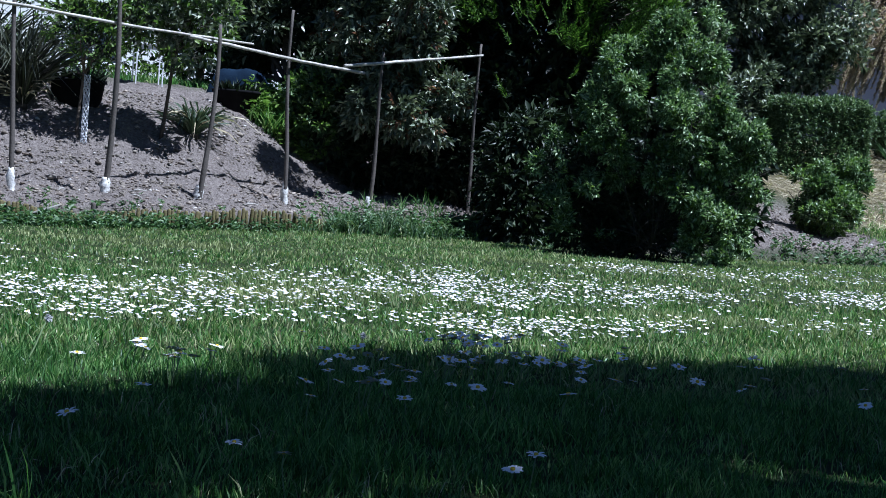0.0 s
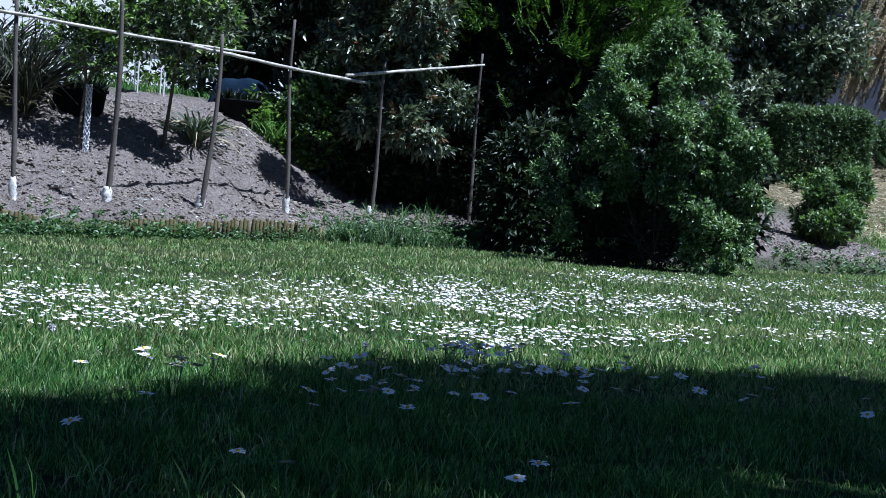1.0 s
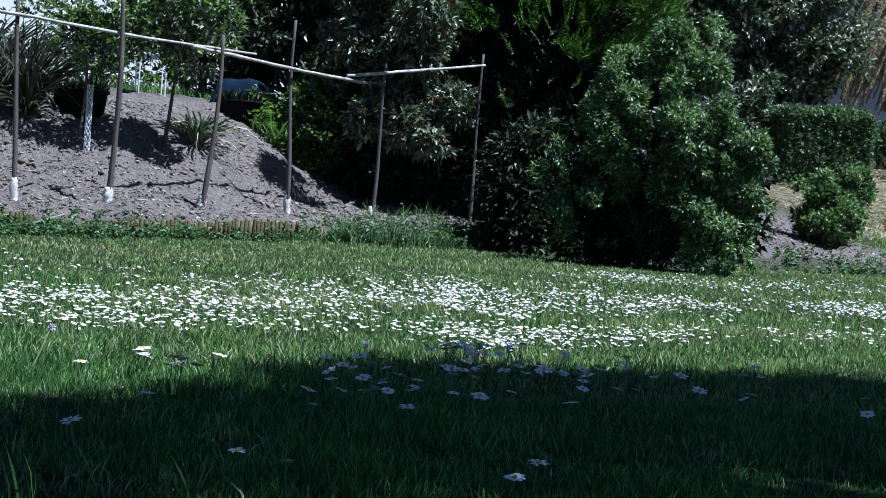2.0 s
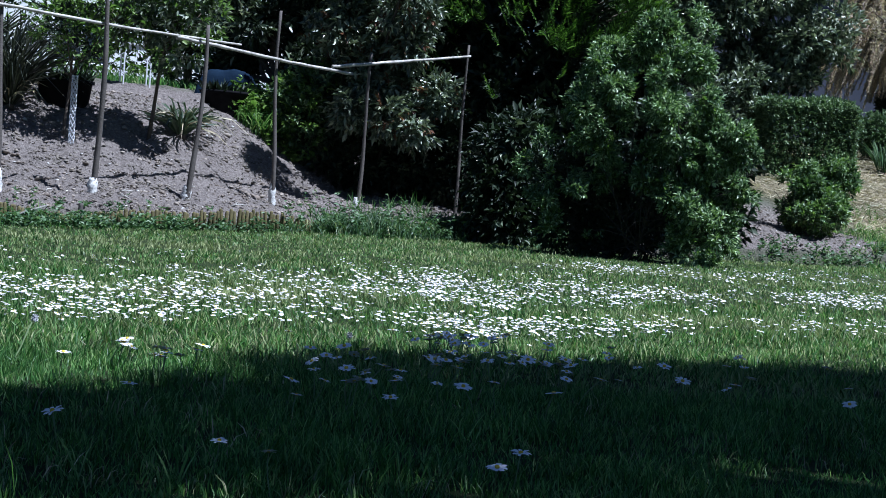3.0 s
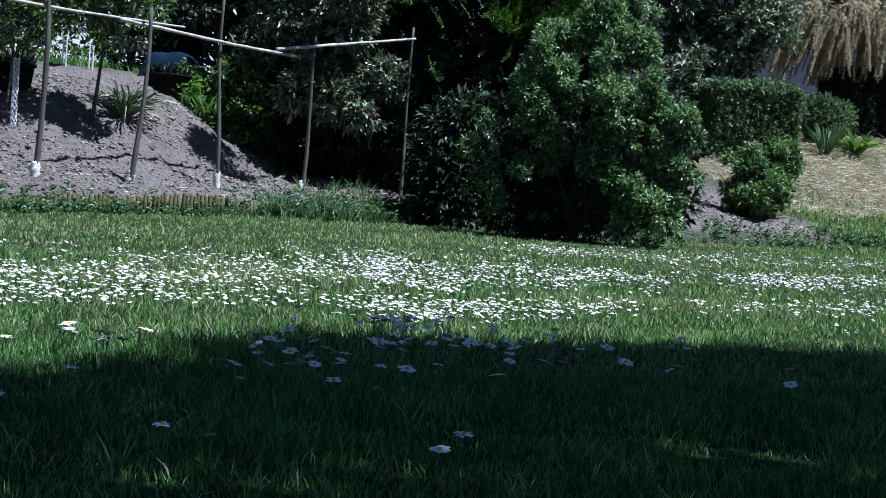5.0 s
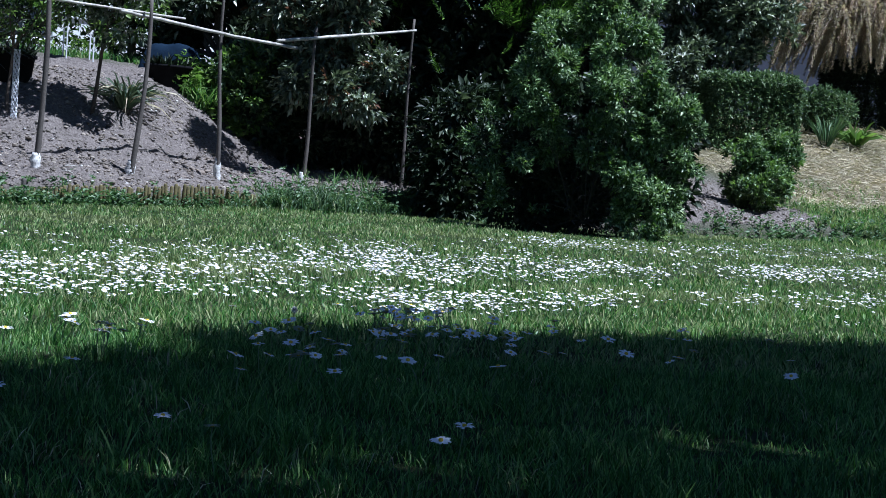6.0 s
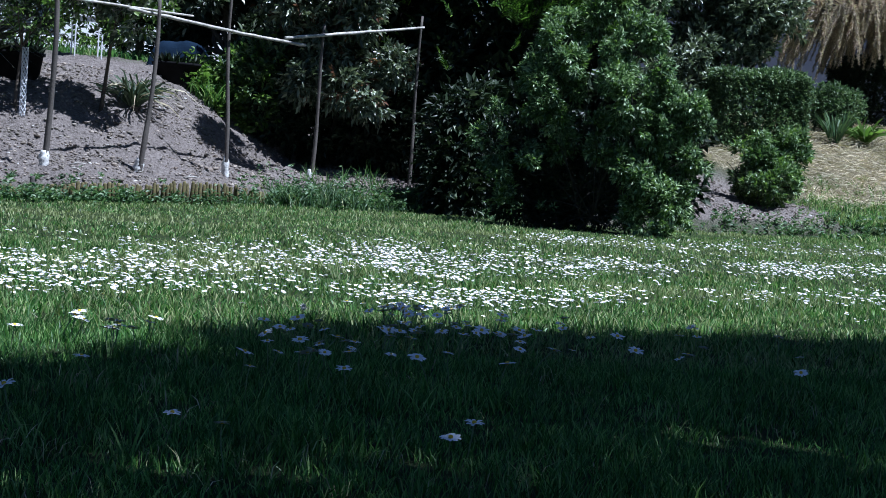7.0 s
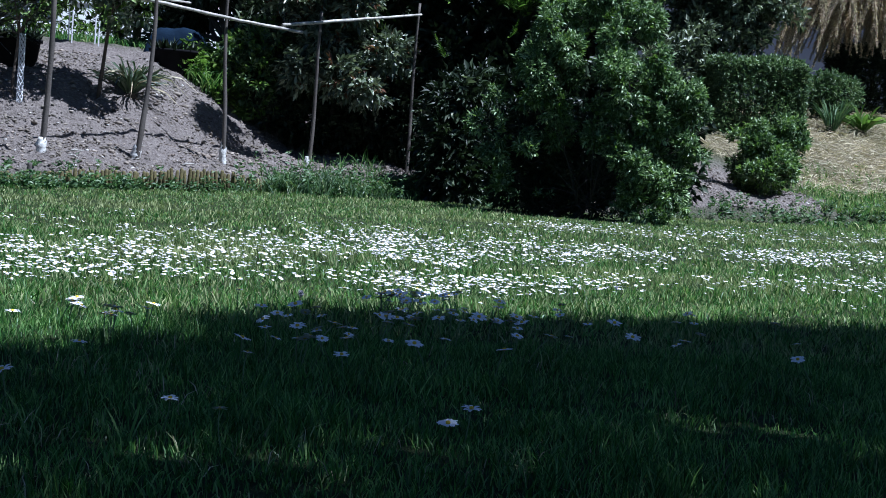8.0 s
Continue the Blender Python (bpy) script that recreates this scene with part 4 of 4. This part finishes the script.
def build_table():
    foot = (-3.12, 18.40, float(ground_z(-3.12, 18.40)))
    t = thing("garden_table", foot, "low white painted garden table with thin legs", "table")
    t.rotation_euler.z = 0.35
    t.scale = (0.38, 0.5, 0.72)
    part("tabletop", box_bm(0.8, 0.5, 0.03, (0, 0, 0.6), 0.006), WHITE, t)
    for x in (-0.36, 0.36):
        for y in (-0.2, 0.2):
            part("leg", box_bm(0.035, 0.035, 0.586, (x, y, 0.292), 0.004), WHITE, t)
    part("apron", box_bm(0.685, 0.02, 0.06, (0, -0.2, 0.552), 0.003), WHITE, t)


build_table()


def build_house(name, at, turn, wide, deep, tall, label, wall_mat, openings, roof_h):
    """A plain house: walls pierced by windows, a pitched roof with eaves."""
    foot = (at[0], at[1], float(ground_z(*at)) - 0.1)
    t = thing(name, foot, label, "house")
    t.rotation_euler.z = turn
    bm = bmesh.new()
    cuts_x = sorted({-wide / 2, wide / 2, *[v for o in openings for v in (o[0] - o[2] / 2, o[0] + o[2] / 2)]})
    cuts_z = sorted({0.0, tall, *[v for o in openings for v in (o[1], o[1] + o[3])]})
    for a, b in zip(cuts_x, cuts_x[1:]):
        for c, d in zip(cuts_z, cuts_z[1:]):
            mx, mz = (a + b) / 2, (c + d) / 2
            if not any(abs(mx - o[0]) < o[2] / 2 and o[1] < mz < o[1] + o[3] for o in openings):
                box_bm(b - a, 0.3, d - c, (mx, 0.15, mz), 0, bm)
    bmesh.ops.remove_doubles(bm, verts=bm.verts, dist=0.0005)
    part("wall", bm, wall_mat, t)
    bm = box_bm(0.3, deep - 0.3, tall, (-wide / 2 + 0.15, 0.3 + (deep - 0.3) / 2, tall / 2))
    part("wall", bm, wall_mat, t)
    part("wall", box_bm(0.3, deep - 0.3, tall, (wide / 2 - 0.15, 0.3 + (deep - 0.3) / 2, tall / 2)), wall_mat, t)
    part("wall", box_bm(wide - 0.6, 0.3, tall, (0, deep - 0.15, tall / 2)), wall_mat, t)
    bm = bmesh.new()
    w, e = wide / 2 + 0.4, 0.4
    pts = [(-w, -e, tall), (w, -e, tall), (w, deep + e, tall), (-w, deep + e, tall), (-w, deep / 2, tall + roof_h), (w, deep / 2, tall + roof_h)]
    v = [bm.verts.new(p) for p in pts]
    for f in ((0, 1, 5, 4), (2, 3, 4, 5), (1, 2, 5), (3, 0, 4), (3, 2, 1, 0)):
        bm.faces.new([v[i] for i in f])
    part("roof", bm, ROOF, t)
    for ox, oz, ow, oh in openings:
        bm = bmesh.new()
        for sx, sz, px, pz in ((ow, 0.06, ox, oz + 0.03), (ow, 0.06, ox, oz + oh - 0.03), (0.06, oh - 0.12, ox - ow / 2 + 0.03, oz + oh / 2), (0.06, oh - 0.12, ox + ow / 2 - 0.03, oz + oh / 2), (0.05, oh - 0.12, ox, oz + oh / 2)):
            box_bm(sx, 0.07, sz, (px, 0.16, pz), 0, bm)
        win = part("window", bm, WHITE, t)
        for s in (-1, 1):
            part("pane", box_bm(ow / 2 - 0.085, 0.012, oh - 0.12, (ox + s * (ow / 4 - 0.0175), 0.16, oz + oh / 2)), glass, win)


build_house("white_house", (-7.91, 37.36), radians(35), 13, 8, 5.2, "white plastered house glimpsed through the trees", PLASTER, [(-3.5, 0.9, 1.2, 1.3), (0.5, 0.9, 1.2, 1.3), (4.0, 0.9, 1.2, 1.3), (-1.5, 3.4, 1.1, 1.2), (3.0, 3.4, 1.1, 1.2)], 3.0)
build_house("grey_house", (8.84, 29.57), radians(-6), 10, 7, 5.0, "blue-grey house wall behind the weeping tree, darkened to imitate shade", PLASTER_GREY, [(3.4, 0.8, 1.1, 1.3), (3.4, 3.2, 1.1, 1.2)], 2.8)


# ---- low growth
def scatter_grass(name, x0, x1, y0, y1, count, tall, wide, seed, label, mats, dry=0.05, where=None, bend=0.7, kind_name="grass"):
    rng = np.random.default_rng(seed)
    tufts = count // 6
    x, y = rng.uniform(x0, x1, tufts), rng.uniform(y0, y1, tufts)
    if where is not None:
        keep = rng.random(tufts) < where(x, y)
        x, y = x[keep], y[keep]
    thick = np.array([0.72 + 0.5 * noise.noise(Vector((a * 0.8, b * 0.8, seed))) + 0.5 * noise.noise(Vector((a * 3.1, b * 3.1, seed))) for a, b in zip(x, y)])
    pale = np.array([noise.noise(Vector((a * 0.55, b * 0.8, seed + 9.0))) for a, b in zip(x, y)])
    n = len(x) * 6
    r = np.repeat(np.clip(thick, 0.4, 1.5), 6)
    X, Y = np.repeat(x, 6) + rng.normal(0, 0.014, n), np.repeat(y, 6) + rng.normal(0, 0.014, n)
    at = np.stack([X, Y, ground_z(X, Y) - 0.006], 1)
    way = np.stack([rng.normal(0, 0.26, n), rng.normal(0, 0.26, n), np.ones(n)], 1)
    ln = tall * r * rng.uniform(0.5, 1.3, n)
    which = (rng.random(n) < dry + 3.2 * dry * np.clip(np.repeat(pale, 6) - 0.12, 0, 1)).astype(int)
    ob = put(name, blades_mesh(name, at, way, ln, wide * rng.uniform(0.7, 1.3, n), mats, rng, bend, which, tall < 0.2))
    tagged(ob, label, kind_name, kind="stuff")


def on_lawn(x, y):
    return np.clip((edge(x) - np.asarray(y)) / 0.1, 0, 1) * np.where((x > 0.9) & (x < 2.6) & (y > 14.9), 0.2, 1.0)


scatter_grass("lawn_grass", -1.9, 2.2, 1.51, 5.02, 125000, 0.07, 0.0028, 401, "thick unmown lawn grass in shade", [GRASS, GRASS_DRY], 0.0, None, 0.4)
# Dry blades are partly real patches, partly added to brighten the sunlit strips.
scatter_grass("lawn_grass", -3.2, 3.8, 5.02, 9.20, 130000, 0.062, 0.0043, 402, "lawn grass among daisies", [GRASS, GRASS_DRY], 0.32, None, 0.45)
scatter_grass("lawn_grass", -5.0, 6.0, 9.20, 17.74, 135000, 0.05, 0.0064, 403, "short lawn grass with dry patches", [GRASS, GRASS_DRY], 0.5, on_lawn, 0.5)
scatter_grass("lawn_grass", -5.0, 5.0, -2.0, 1.49, 12000, 0.06, 0.006, 404, "thick lawn grass in shade", [GRASS, GRASS_DRY], 0.03)


scatter_grass("long_blades", -1.0, 1.3, 1.92, 3.18, 60, 0.14, 0.0042, 407, "single long grass blades standing out of the lawn", [GRASS, GRASS_DRY], 0.0, None, 0.4)

# Pale dry stems, which also imitate glints on the shaded grass.
scatter_grass("dry_stems", -1.3, 1.9, 2.3, 6.2, 2600, 0.085, 0.0022, 409, "thin pale dry grass stems, also standing in for glints on shaded blades", [GRASS_DRY, STRAW], 0.25, None, 1.0)


def along_edge(x, y):
    d = edge(x) - np.asarray(y)
    return np.clip(1 - np.abs(d - 0.2) / 0.45, 0, 1) * np.where(x < -0.9, 0.75, 1.0) * np.where((x > -1.95) & (x < -1.0), 0.3, 1.0)


scatter_grass("edge_grass", -5.0, 1.2, 12.55, 17.74, 34000, 0.095, 0.008, 405, "long grass left standing along the bed's edge", [GRASS, GRASS_DRY], 0.06, along_edge, 0.6)
scatter_grass("edge_grass", -1.2, 1.1, 15.56, 17.74, 22000, 0.26, 0.009, 408, "tall grass and weeds before the dark shrubs", [WEED, GRASS_DRY], 0.04, along_edge, 0.7)
scatter_grass("edge_grass", 2.4, 7.0, 16.07, 19.11, 15000, 0.075, 0.007, 406, "long grass at the foot of the straw bank", [GRASS, GRASS_DRY], 0.2, lambda x, y: np.clip(1 - np.abs(edge(x) + 0.05 + np.maximum(x - 4.3, 0) * 0.25 - y) / (0.25 + np.maximum(x - 4.2, 0) * 0.5), 0, 1), 0.7)


def weeds(name, x0, x1, y0, y1, count, size, seed, label, where, mat=None, tall=0.12):
    rng = np.random.default_rng(seed)
    x, y = rng.uniform(x0, x1, count), rng.uniform(y0, y1, count)
    keep = rng.random(count) < where(x, y)
    x, y = x[keep], y[keep]
    per = 12
    n = len(x) * per
    X, Y = np.repeat(x, per), np.repeat(y, per)
    h = rng.random(n) * np.repeat(tall * rng.uniform(0.4, 1.3, len(x)), per)
    at = np.stack([X + rng.normal(0, 0.012, n), Y + rng.normal(0, 0.012, n), ground_z(X, Y) + h], 1)
    a = rng.uniform(0, 6.283, n)
    way = np.stack([np.cos(a), np.sin(a), rng.uniform(0.0, 0.9, n)], 1)
    ln = size * rng.uniform(0.6, 1.3, n)
    ob = put(name, leaves_mesh(name, at, way, ln, ln * 0.5, mat or WEED, rng))
    tagged(ob, label, "weeds", kind="stuff")


weeds("weeds", -5, 1.3, 12.55, 17.74, 15000, 0.045, 411, "dense leafy weeds along the bed's edge", lambda x, y: along_edge(x, y) * np.clip((x + 1.6) / 0.5, 0, 1), None, 0.21)
weeds("weeds", -5, -1.1, 12.55, 16.5, 8000, 0.045, 418, "low leafy weeds before the edging", lambda x, y: along_edge(x, y) * np.clip((-1.1 - x) / 0.4, 0, 1), None, 0.11)
weeds("weeds", 2.3, 5.4, 16.23, 18.78, 1200, 0.045, 412, "leafy weeds at the foot of the soil bank", lambda x, y: np.clip(1 - np.abs(edge(x) - y) / 0.3, 0, 1))
scatter_grass("tall_grass", -2.1, -1.2, 18.15, 18.9, 3600, 0.36, 0.014, 413, "bright tall grass clump on top of the bank", [GRASS, LEAF_YOUNG], 0.3, lambda x, y: (ground_z(x, y) > 0.82) * 1.0, 0.8)
weeds("weeds", -2.1, -1.4, 18.15, 18.9, 260, 0.07, 417, "fresh green leafy weeds on top of the bank", lambda x, y: np.full(len(x), 0.8), LEAF_YOUNG, 0.25)
scatter_grass("tall_grass", -0.79, 0.49, 17.19, 17.92, 180, 0.3, 0.006, 414, "thin tall grass stems in front of the dark shrubs", [GRASS, GRASS_DRY], 0.2, None, 0.3)
scatter_grass("bank_grass", -6.04, -0.93, 18.99, 24.13, 16000, 0.13, 0.012, 415, "rough grass of the garden above the bank", [GRASS, GRASS_DRY], 0.15)
scatter_grass("bank_grass", 3.82, 7.35, 17.41, 20.55, 26000, 0.12, 0.009, 416, "sparse green grass in straw on the bank", [GRASS, GRASS_DRY], 0.45, lambda x, y: np.clip((x - 4.3) / 0.7, 0, 1) * np.clip((20.64 - y) / 1.6, 0.0, 1) * 0.9)


def build_straw():
    rng = np.random.default_rng(421)
    x, y = rng.uniform(3.2, 8.0, 42000), rng.uniform(18.0, 23.3, 42000)
    keep = rng.random(len(x)) < straw_mask(x, y)
    x, y = x[keep], y[keep]
    n = len(x)
    a = rng.uniform(0, 6.283, n)
    at = np.stack([x, y, ground_z(x, y) + rng.random(n) * 0.05], 1)
    way = np.stack([np.cos(a), np.sin(a) * 0.8, rng.normal(0.05, 0.35, n)], 1)
    ob = put("straw", blades_mesh("straw", at, way, rng.uniform(0.06, 0.18, n), rng.uniform(0.003, 0.007, n), STRAW, rng, 0.6))
    tagged(ob, "loose pale dry straw lying on the bank", "straw", kind="stuff")


build_straw()


# ---- daisies
def daisy_meshes(rng, petals=17):
    """Stalk, ring of petals and domed centre of one daisy, head upwards at the origin."""
    v, f = [], []
    for k in range(petals):
        a = k * 2 * math.pi / petals + rng.normal(0, 0.05)
        r, w, z = 0.0135 * rng.uniform(0.85, 1.1), 0.0027, rng.uniform(-0.001, 0.0025)
        c, s = math.cos(a), math.sin(a)
        b = len(v)
        for rr, ww, zz in ((0.003, 0.5, 0.0), (0.009, 1.0, z * 0.7 + 0.001), (r, 0.55, z)):
            for side in (-1, 1):
                v.append((c * rr - s * ww * w * side, s * rr + c * ww * w * side, zz))
        f += [(b, b + 1, b + 3, b + 2), (b + 2, b + 3, b + 5, b + 4)]
    ring = fast_mesh("petals", v, np.array(f), PETAL_NEAR)
    eye = tubes_mesh("centre", [tube([(0, 0, -0.001), (0, 0, 0.0015), (0, 0, 0.003), (0, 0, 0.0036)], [0.0024, 0.0032, 0.0027, 0.0012], 10)], YOLK)
    stalk = tubes_mesh("stalk", [tube(bent((rng.normal(0, 0.008), rng.normal(0, 0.008), -0.085), (0, 0, -0.0005), 5, 0.003, int(rng.integers(999))), np.full(5, 0.001), 5)], STALK)
    return ring, eye, stalk


DAISIES = [(0.21, 3.28), (0.16, 3.11), (-0.34, 3.18), (-0.24, 3.06), (-0.68, 3.36), (0.34, 4.27), (0.07, 5.72), (0.09, 5.66), (0.11, 5.56), (0.05, 5.56),
           (0.14, 4.97), (0.20, 5.34), (0.26, 5.76), (0.48, 5.10), (0.36, 5.02), (0.63, 5.02), (0.72, 5.12), (0.88, 4.84), (1.03, 5.59), (0.93, 5.29),
           (1.25, 5.37), (-0.63, 3.93), (-0.64, 4.55), (-0.68, 4.64), (-0.79, 4.77), (-0.29, 4.84), (-0.24, 4.75), (-0.17, 4.87), (-0.17, 4.40), (-0.29, 4.18),
           (-0.21, 4.18), (-0.10, 4.15), (-0.05, 4.02), (-0.08, 4.54), (-0.12, 4.69), (-0.04, 4.30), (-0.13, 4.18), (0.06, 4.89), (0.28, 5.19), (0.12, 4.79)]


def build_daisies():
    rng = np.random.default_rng(501)
    models = []
    for k in range(4):
        t = thing("daisy", (0, 0, 0), "white lawn daisy with a yellow centre in the grass", "daisy", "near daisies")
        for name, me in zip(("petals", "centre", "stalk"), daisy_meshes(rng, 15 + k)):
            put(name, me, t)
        models.append(t)
    spots = list(DAISIES)
    for cx, cy, sx, sy, n in ((0.08, 5.52, 0.06, 0.13, 22), (0.24, 5.61, 0.06, 0.10, 8), (0.12, 4.94, 0.16, 0.23, 16), (-0.12, 4.44, 0.13, 0.27, 14), (-0.65, 4.65, 0.12, 0.13, 8), (0.40, 5.10, 0.15, 0.17, 6)):
        spots += [(rng.normal(cx, sx), rng.normal(cy, sy)) for _ in range(n)]
    spots += [(rng.uniform(-0.9, 1.3), rng.uniform(4.3, 5.7)) for _ in range(22)]
    for i, (x, y) in enumerate(spots):
        z = rng.uniform(0.072, 0.094)
        m = pose(x, y, z, rng.normal(7, 10), rng.normal(0, 10), rng.uniform(0, 360)) @ Matrix.Scale(1.4 if i < 2 else rng.uniform(0.9, 1.22), 4)
        if i < len(models):
            models[i].matrix_basis = m
        else:
            copy_thing(models[i % len(models)], m)


build_daisies()


def daisy_cover(x, y):
    """How thickly daisies stand: drifts in strips across the sunny lawn, with greener strips between."""
    x, y = np.asarray(x), np.asarray(y)
    wave = np.array([noise.noise(Vector((a * 1.3, 3.0, 1.0))) for a in x]) * 0.22
    d = y + wave - np.interp(x, (-5.0, -2, -1.37, -0.71, -0.14, 0.2, 0.7, 1.2, 1.9, 3, 5), (3.4, 5.35, 5.65, 6.1, 6.45, 6.1, 6.55, 7.1, 7.6, 8.4, 9.5))
    left = np.interp(d, (0, 0.12, 0.6, 0.8, 1.1, 1.9, 2.4, 3.6), (0, 1, 1, 0.6, 0.85, 0.75, 0.3, 0))
    middle = np.interp(d, (0, 0.2, 0.6, 0.8, 1.4, 1.7, 2.9, 3.5, 4.9), (0, 1, 1, 0.06, 0.06, 1, 1, 0.5, 0))
    right = np.interp(d, (0, 0.2, 0.6, 0.85, 1.6, 1.9, 2.8, 3.2, 4.3, 4.7, 5.5, 6.0), (0, 0.5, 0.5, 0.04, 0.04, 0.5, 0.5, 0.05, 0.05, 0.4, 0.4, 0))
    w1, w2 = np.clip((x + 0.45) / 0.5, 0, 1), np.clip((x - 0.75) / 0.5, 0, 1)
    band = (left * (1 - w1) + middle * w1) * (1 - w2) + right * w2
    drift = np.array([noise.noise(Vector((a * 1.1, b * 0.7, 4.0))) * 0.7 + noise.noise(Vector((a * 3.4, b * 2.4, 8.0))) * 0.6 for a, b in zip(x, y)])
    return band * np.clip(0.75 - 0.3 * w2 + drift * (1.2 + 0.5 * w2), 0.05, 1) + np.where((d > -0.7) & (d < 5), 0.006, 0)


def build_daisy_drifts():
    rng = np.random.default_rng(511)
    x, y = rng.uniform(-4.4, 6.4, 38500), rng.uniform(4.0, 15.0, 38500)
    keep = rng.random(len(x)) < daisy_cover(x, y)
    x, y = x[keep], y[keep]
    many = 1 + rng.poisson(3.2 * rng.random(len(x)) ** 2 + 0.4)
    x, y = np.repeat(x, many), np.repeat(y, many)
    x, y = x + rng.normal(0, 0.03, len(x)), y + rng.normal(0, 0.035, len(y))
    n = len(x)
    k = 9
    a = np.arange(k) * 2 * math.pi / k
    r = 0.0092 * rng.uniform(0.6, 1.2, n)
    c = np.stack([x, y, ground_z(x, y) + rng.uniform(0.025, 0.07, n)], 1)
    tilt = rng.normal(0, 0.16, (n, 2)) + np.array([0.08, -0.06])
    rad = r[:, None] * rng.uniform(0.85, 1.1, (n, k))
    dx, dy = rad * np.cos(a), rad * np.sin(a)
    ring = np.stack([dx, dy, -(dx * tilt[:, :1] + dy * tilt[:, 1:]) + rng.normal(0, 0.0008, (n, k))], -1) + c[:, None, :]
    q = np.arange(4) * math.pi / 2
    ex, ey = (r * 0.34)[:, None] * np.cos(q), (r * 0.34)[:, None] * np.sin(q)
    eye = np.stack([ex, ey, -(ex * tilt[:, :1] + ey * tilt[:, 1:]) + 0.0025], -1) + c[:, None, :]
    low = c - np.array([0, 0, 0.06])
    stem = np.stack([low + [0.0012, 0, 0], low - [0.0012, 0, 0], c - [0, 0, 0.001]], 1)
    V = np.concatenate([ring, c[:, None, :] + [0, 0, 0.001], eye, stem], 1).reshape(-1, 3)
    i = np.arange(n)[:, None] * (k + 8)
    s = np.arange(k)
    T = (i[:, :, None] + np.stack([s, (s + 1) % k, np.full(k, k)], -1)[None]).reshape(-1, 3)
    St = i + np.array([k + 5, k + 6, k + 7])
    Q = i + np.array([k + 1, k + 2, k + 3, k + 4])
    which = np.concatenate([np.zeros(len(T)), np.full(len(St), 2), np.ones(len(Q))])
    ob = put("daisy_drifts", fast_mesh("daisy_drifts", V, [np.concatenate([T, St]), Q], [PETAL, YOLK, STALK], which))
    tagged(ob, "drifts of white daisies in the sunny lawn", "daisies", kind="stuff")


build_daisy_drifts()


def build_seed_head(foot, top, seed):
    """A dandelion clock: a thin leaning stalk and a ball of fine white parachutes."""
    rng = np.random.default_rng(seed)
    t = thing("dandelion_clock", (foot[0], foot[1], 0.0), "white dandelion seed head on a thin leaning stalk", "dandelion")
    end = np.array([top[0] - foot[0], top[1] - foot[1], top[2]])
    put("stalk", tubes_mesh("stalk", [tube(bent((0, 0, -0.01), end, 8, 0.006, seed), np.linspace(0.0032, 0.0022, 8), 6)], STALK), t)
    n = 160
    d = unit(rng.normal(0, 1, (n, 3)))
    ln = rng.uniform(0.009, 0.014, n)
    put("seed_ball", leaves_mesh("seed_ball", np.tile(end, (n, 1)), d, ln, ln * 0.25, PETAL, rng), t, "fuzzy white seed ball")


build_seed_head((-1.1, 4.8), (-1.05, 4.86, 0.117), 601)
build_seed_head((-0.21, 5.57), (-0.215, 5.6, 0.065), 602)


bm = box_bm(0.26, 0.05, 0.014, (0, 0, 0), 0.004)
for v in bm.verts:
    v.co.z += 0.03 * math.sin(v.co.x * 9)
me = bpy.data.meshes.new("pale_board")
bm.to_mesh(me)
bm.free()
me.materials.append(RAIL)
tagged(put("pale_board", me, at=pose(-3.02, 13.53, 0.115, 0, -8, 12)), "pale broken strip of wood lying by the edging", "board")
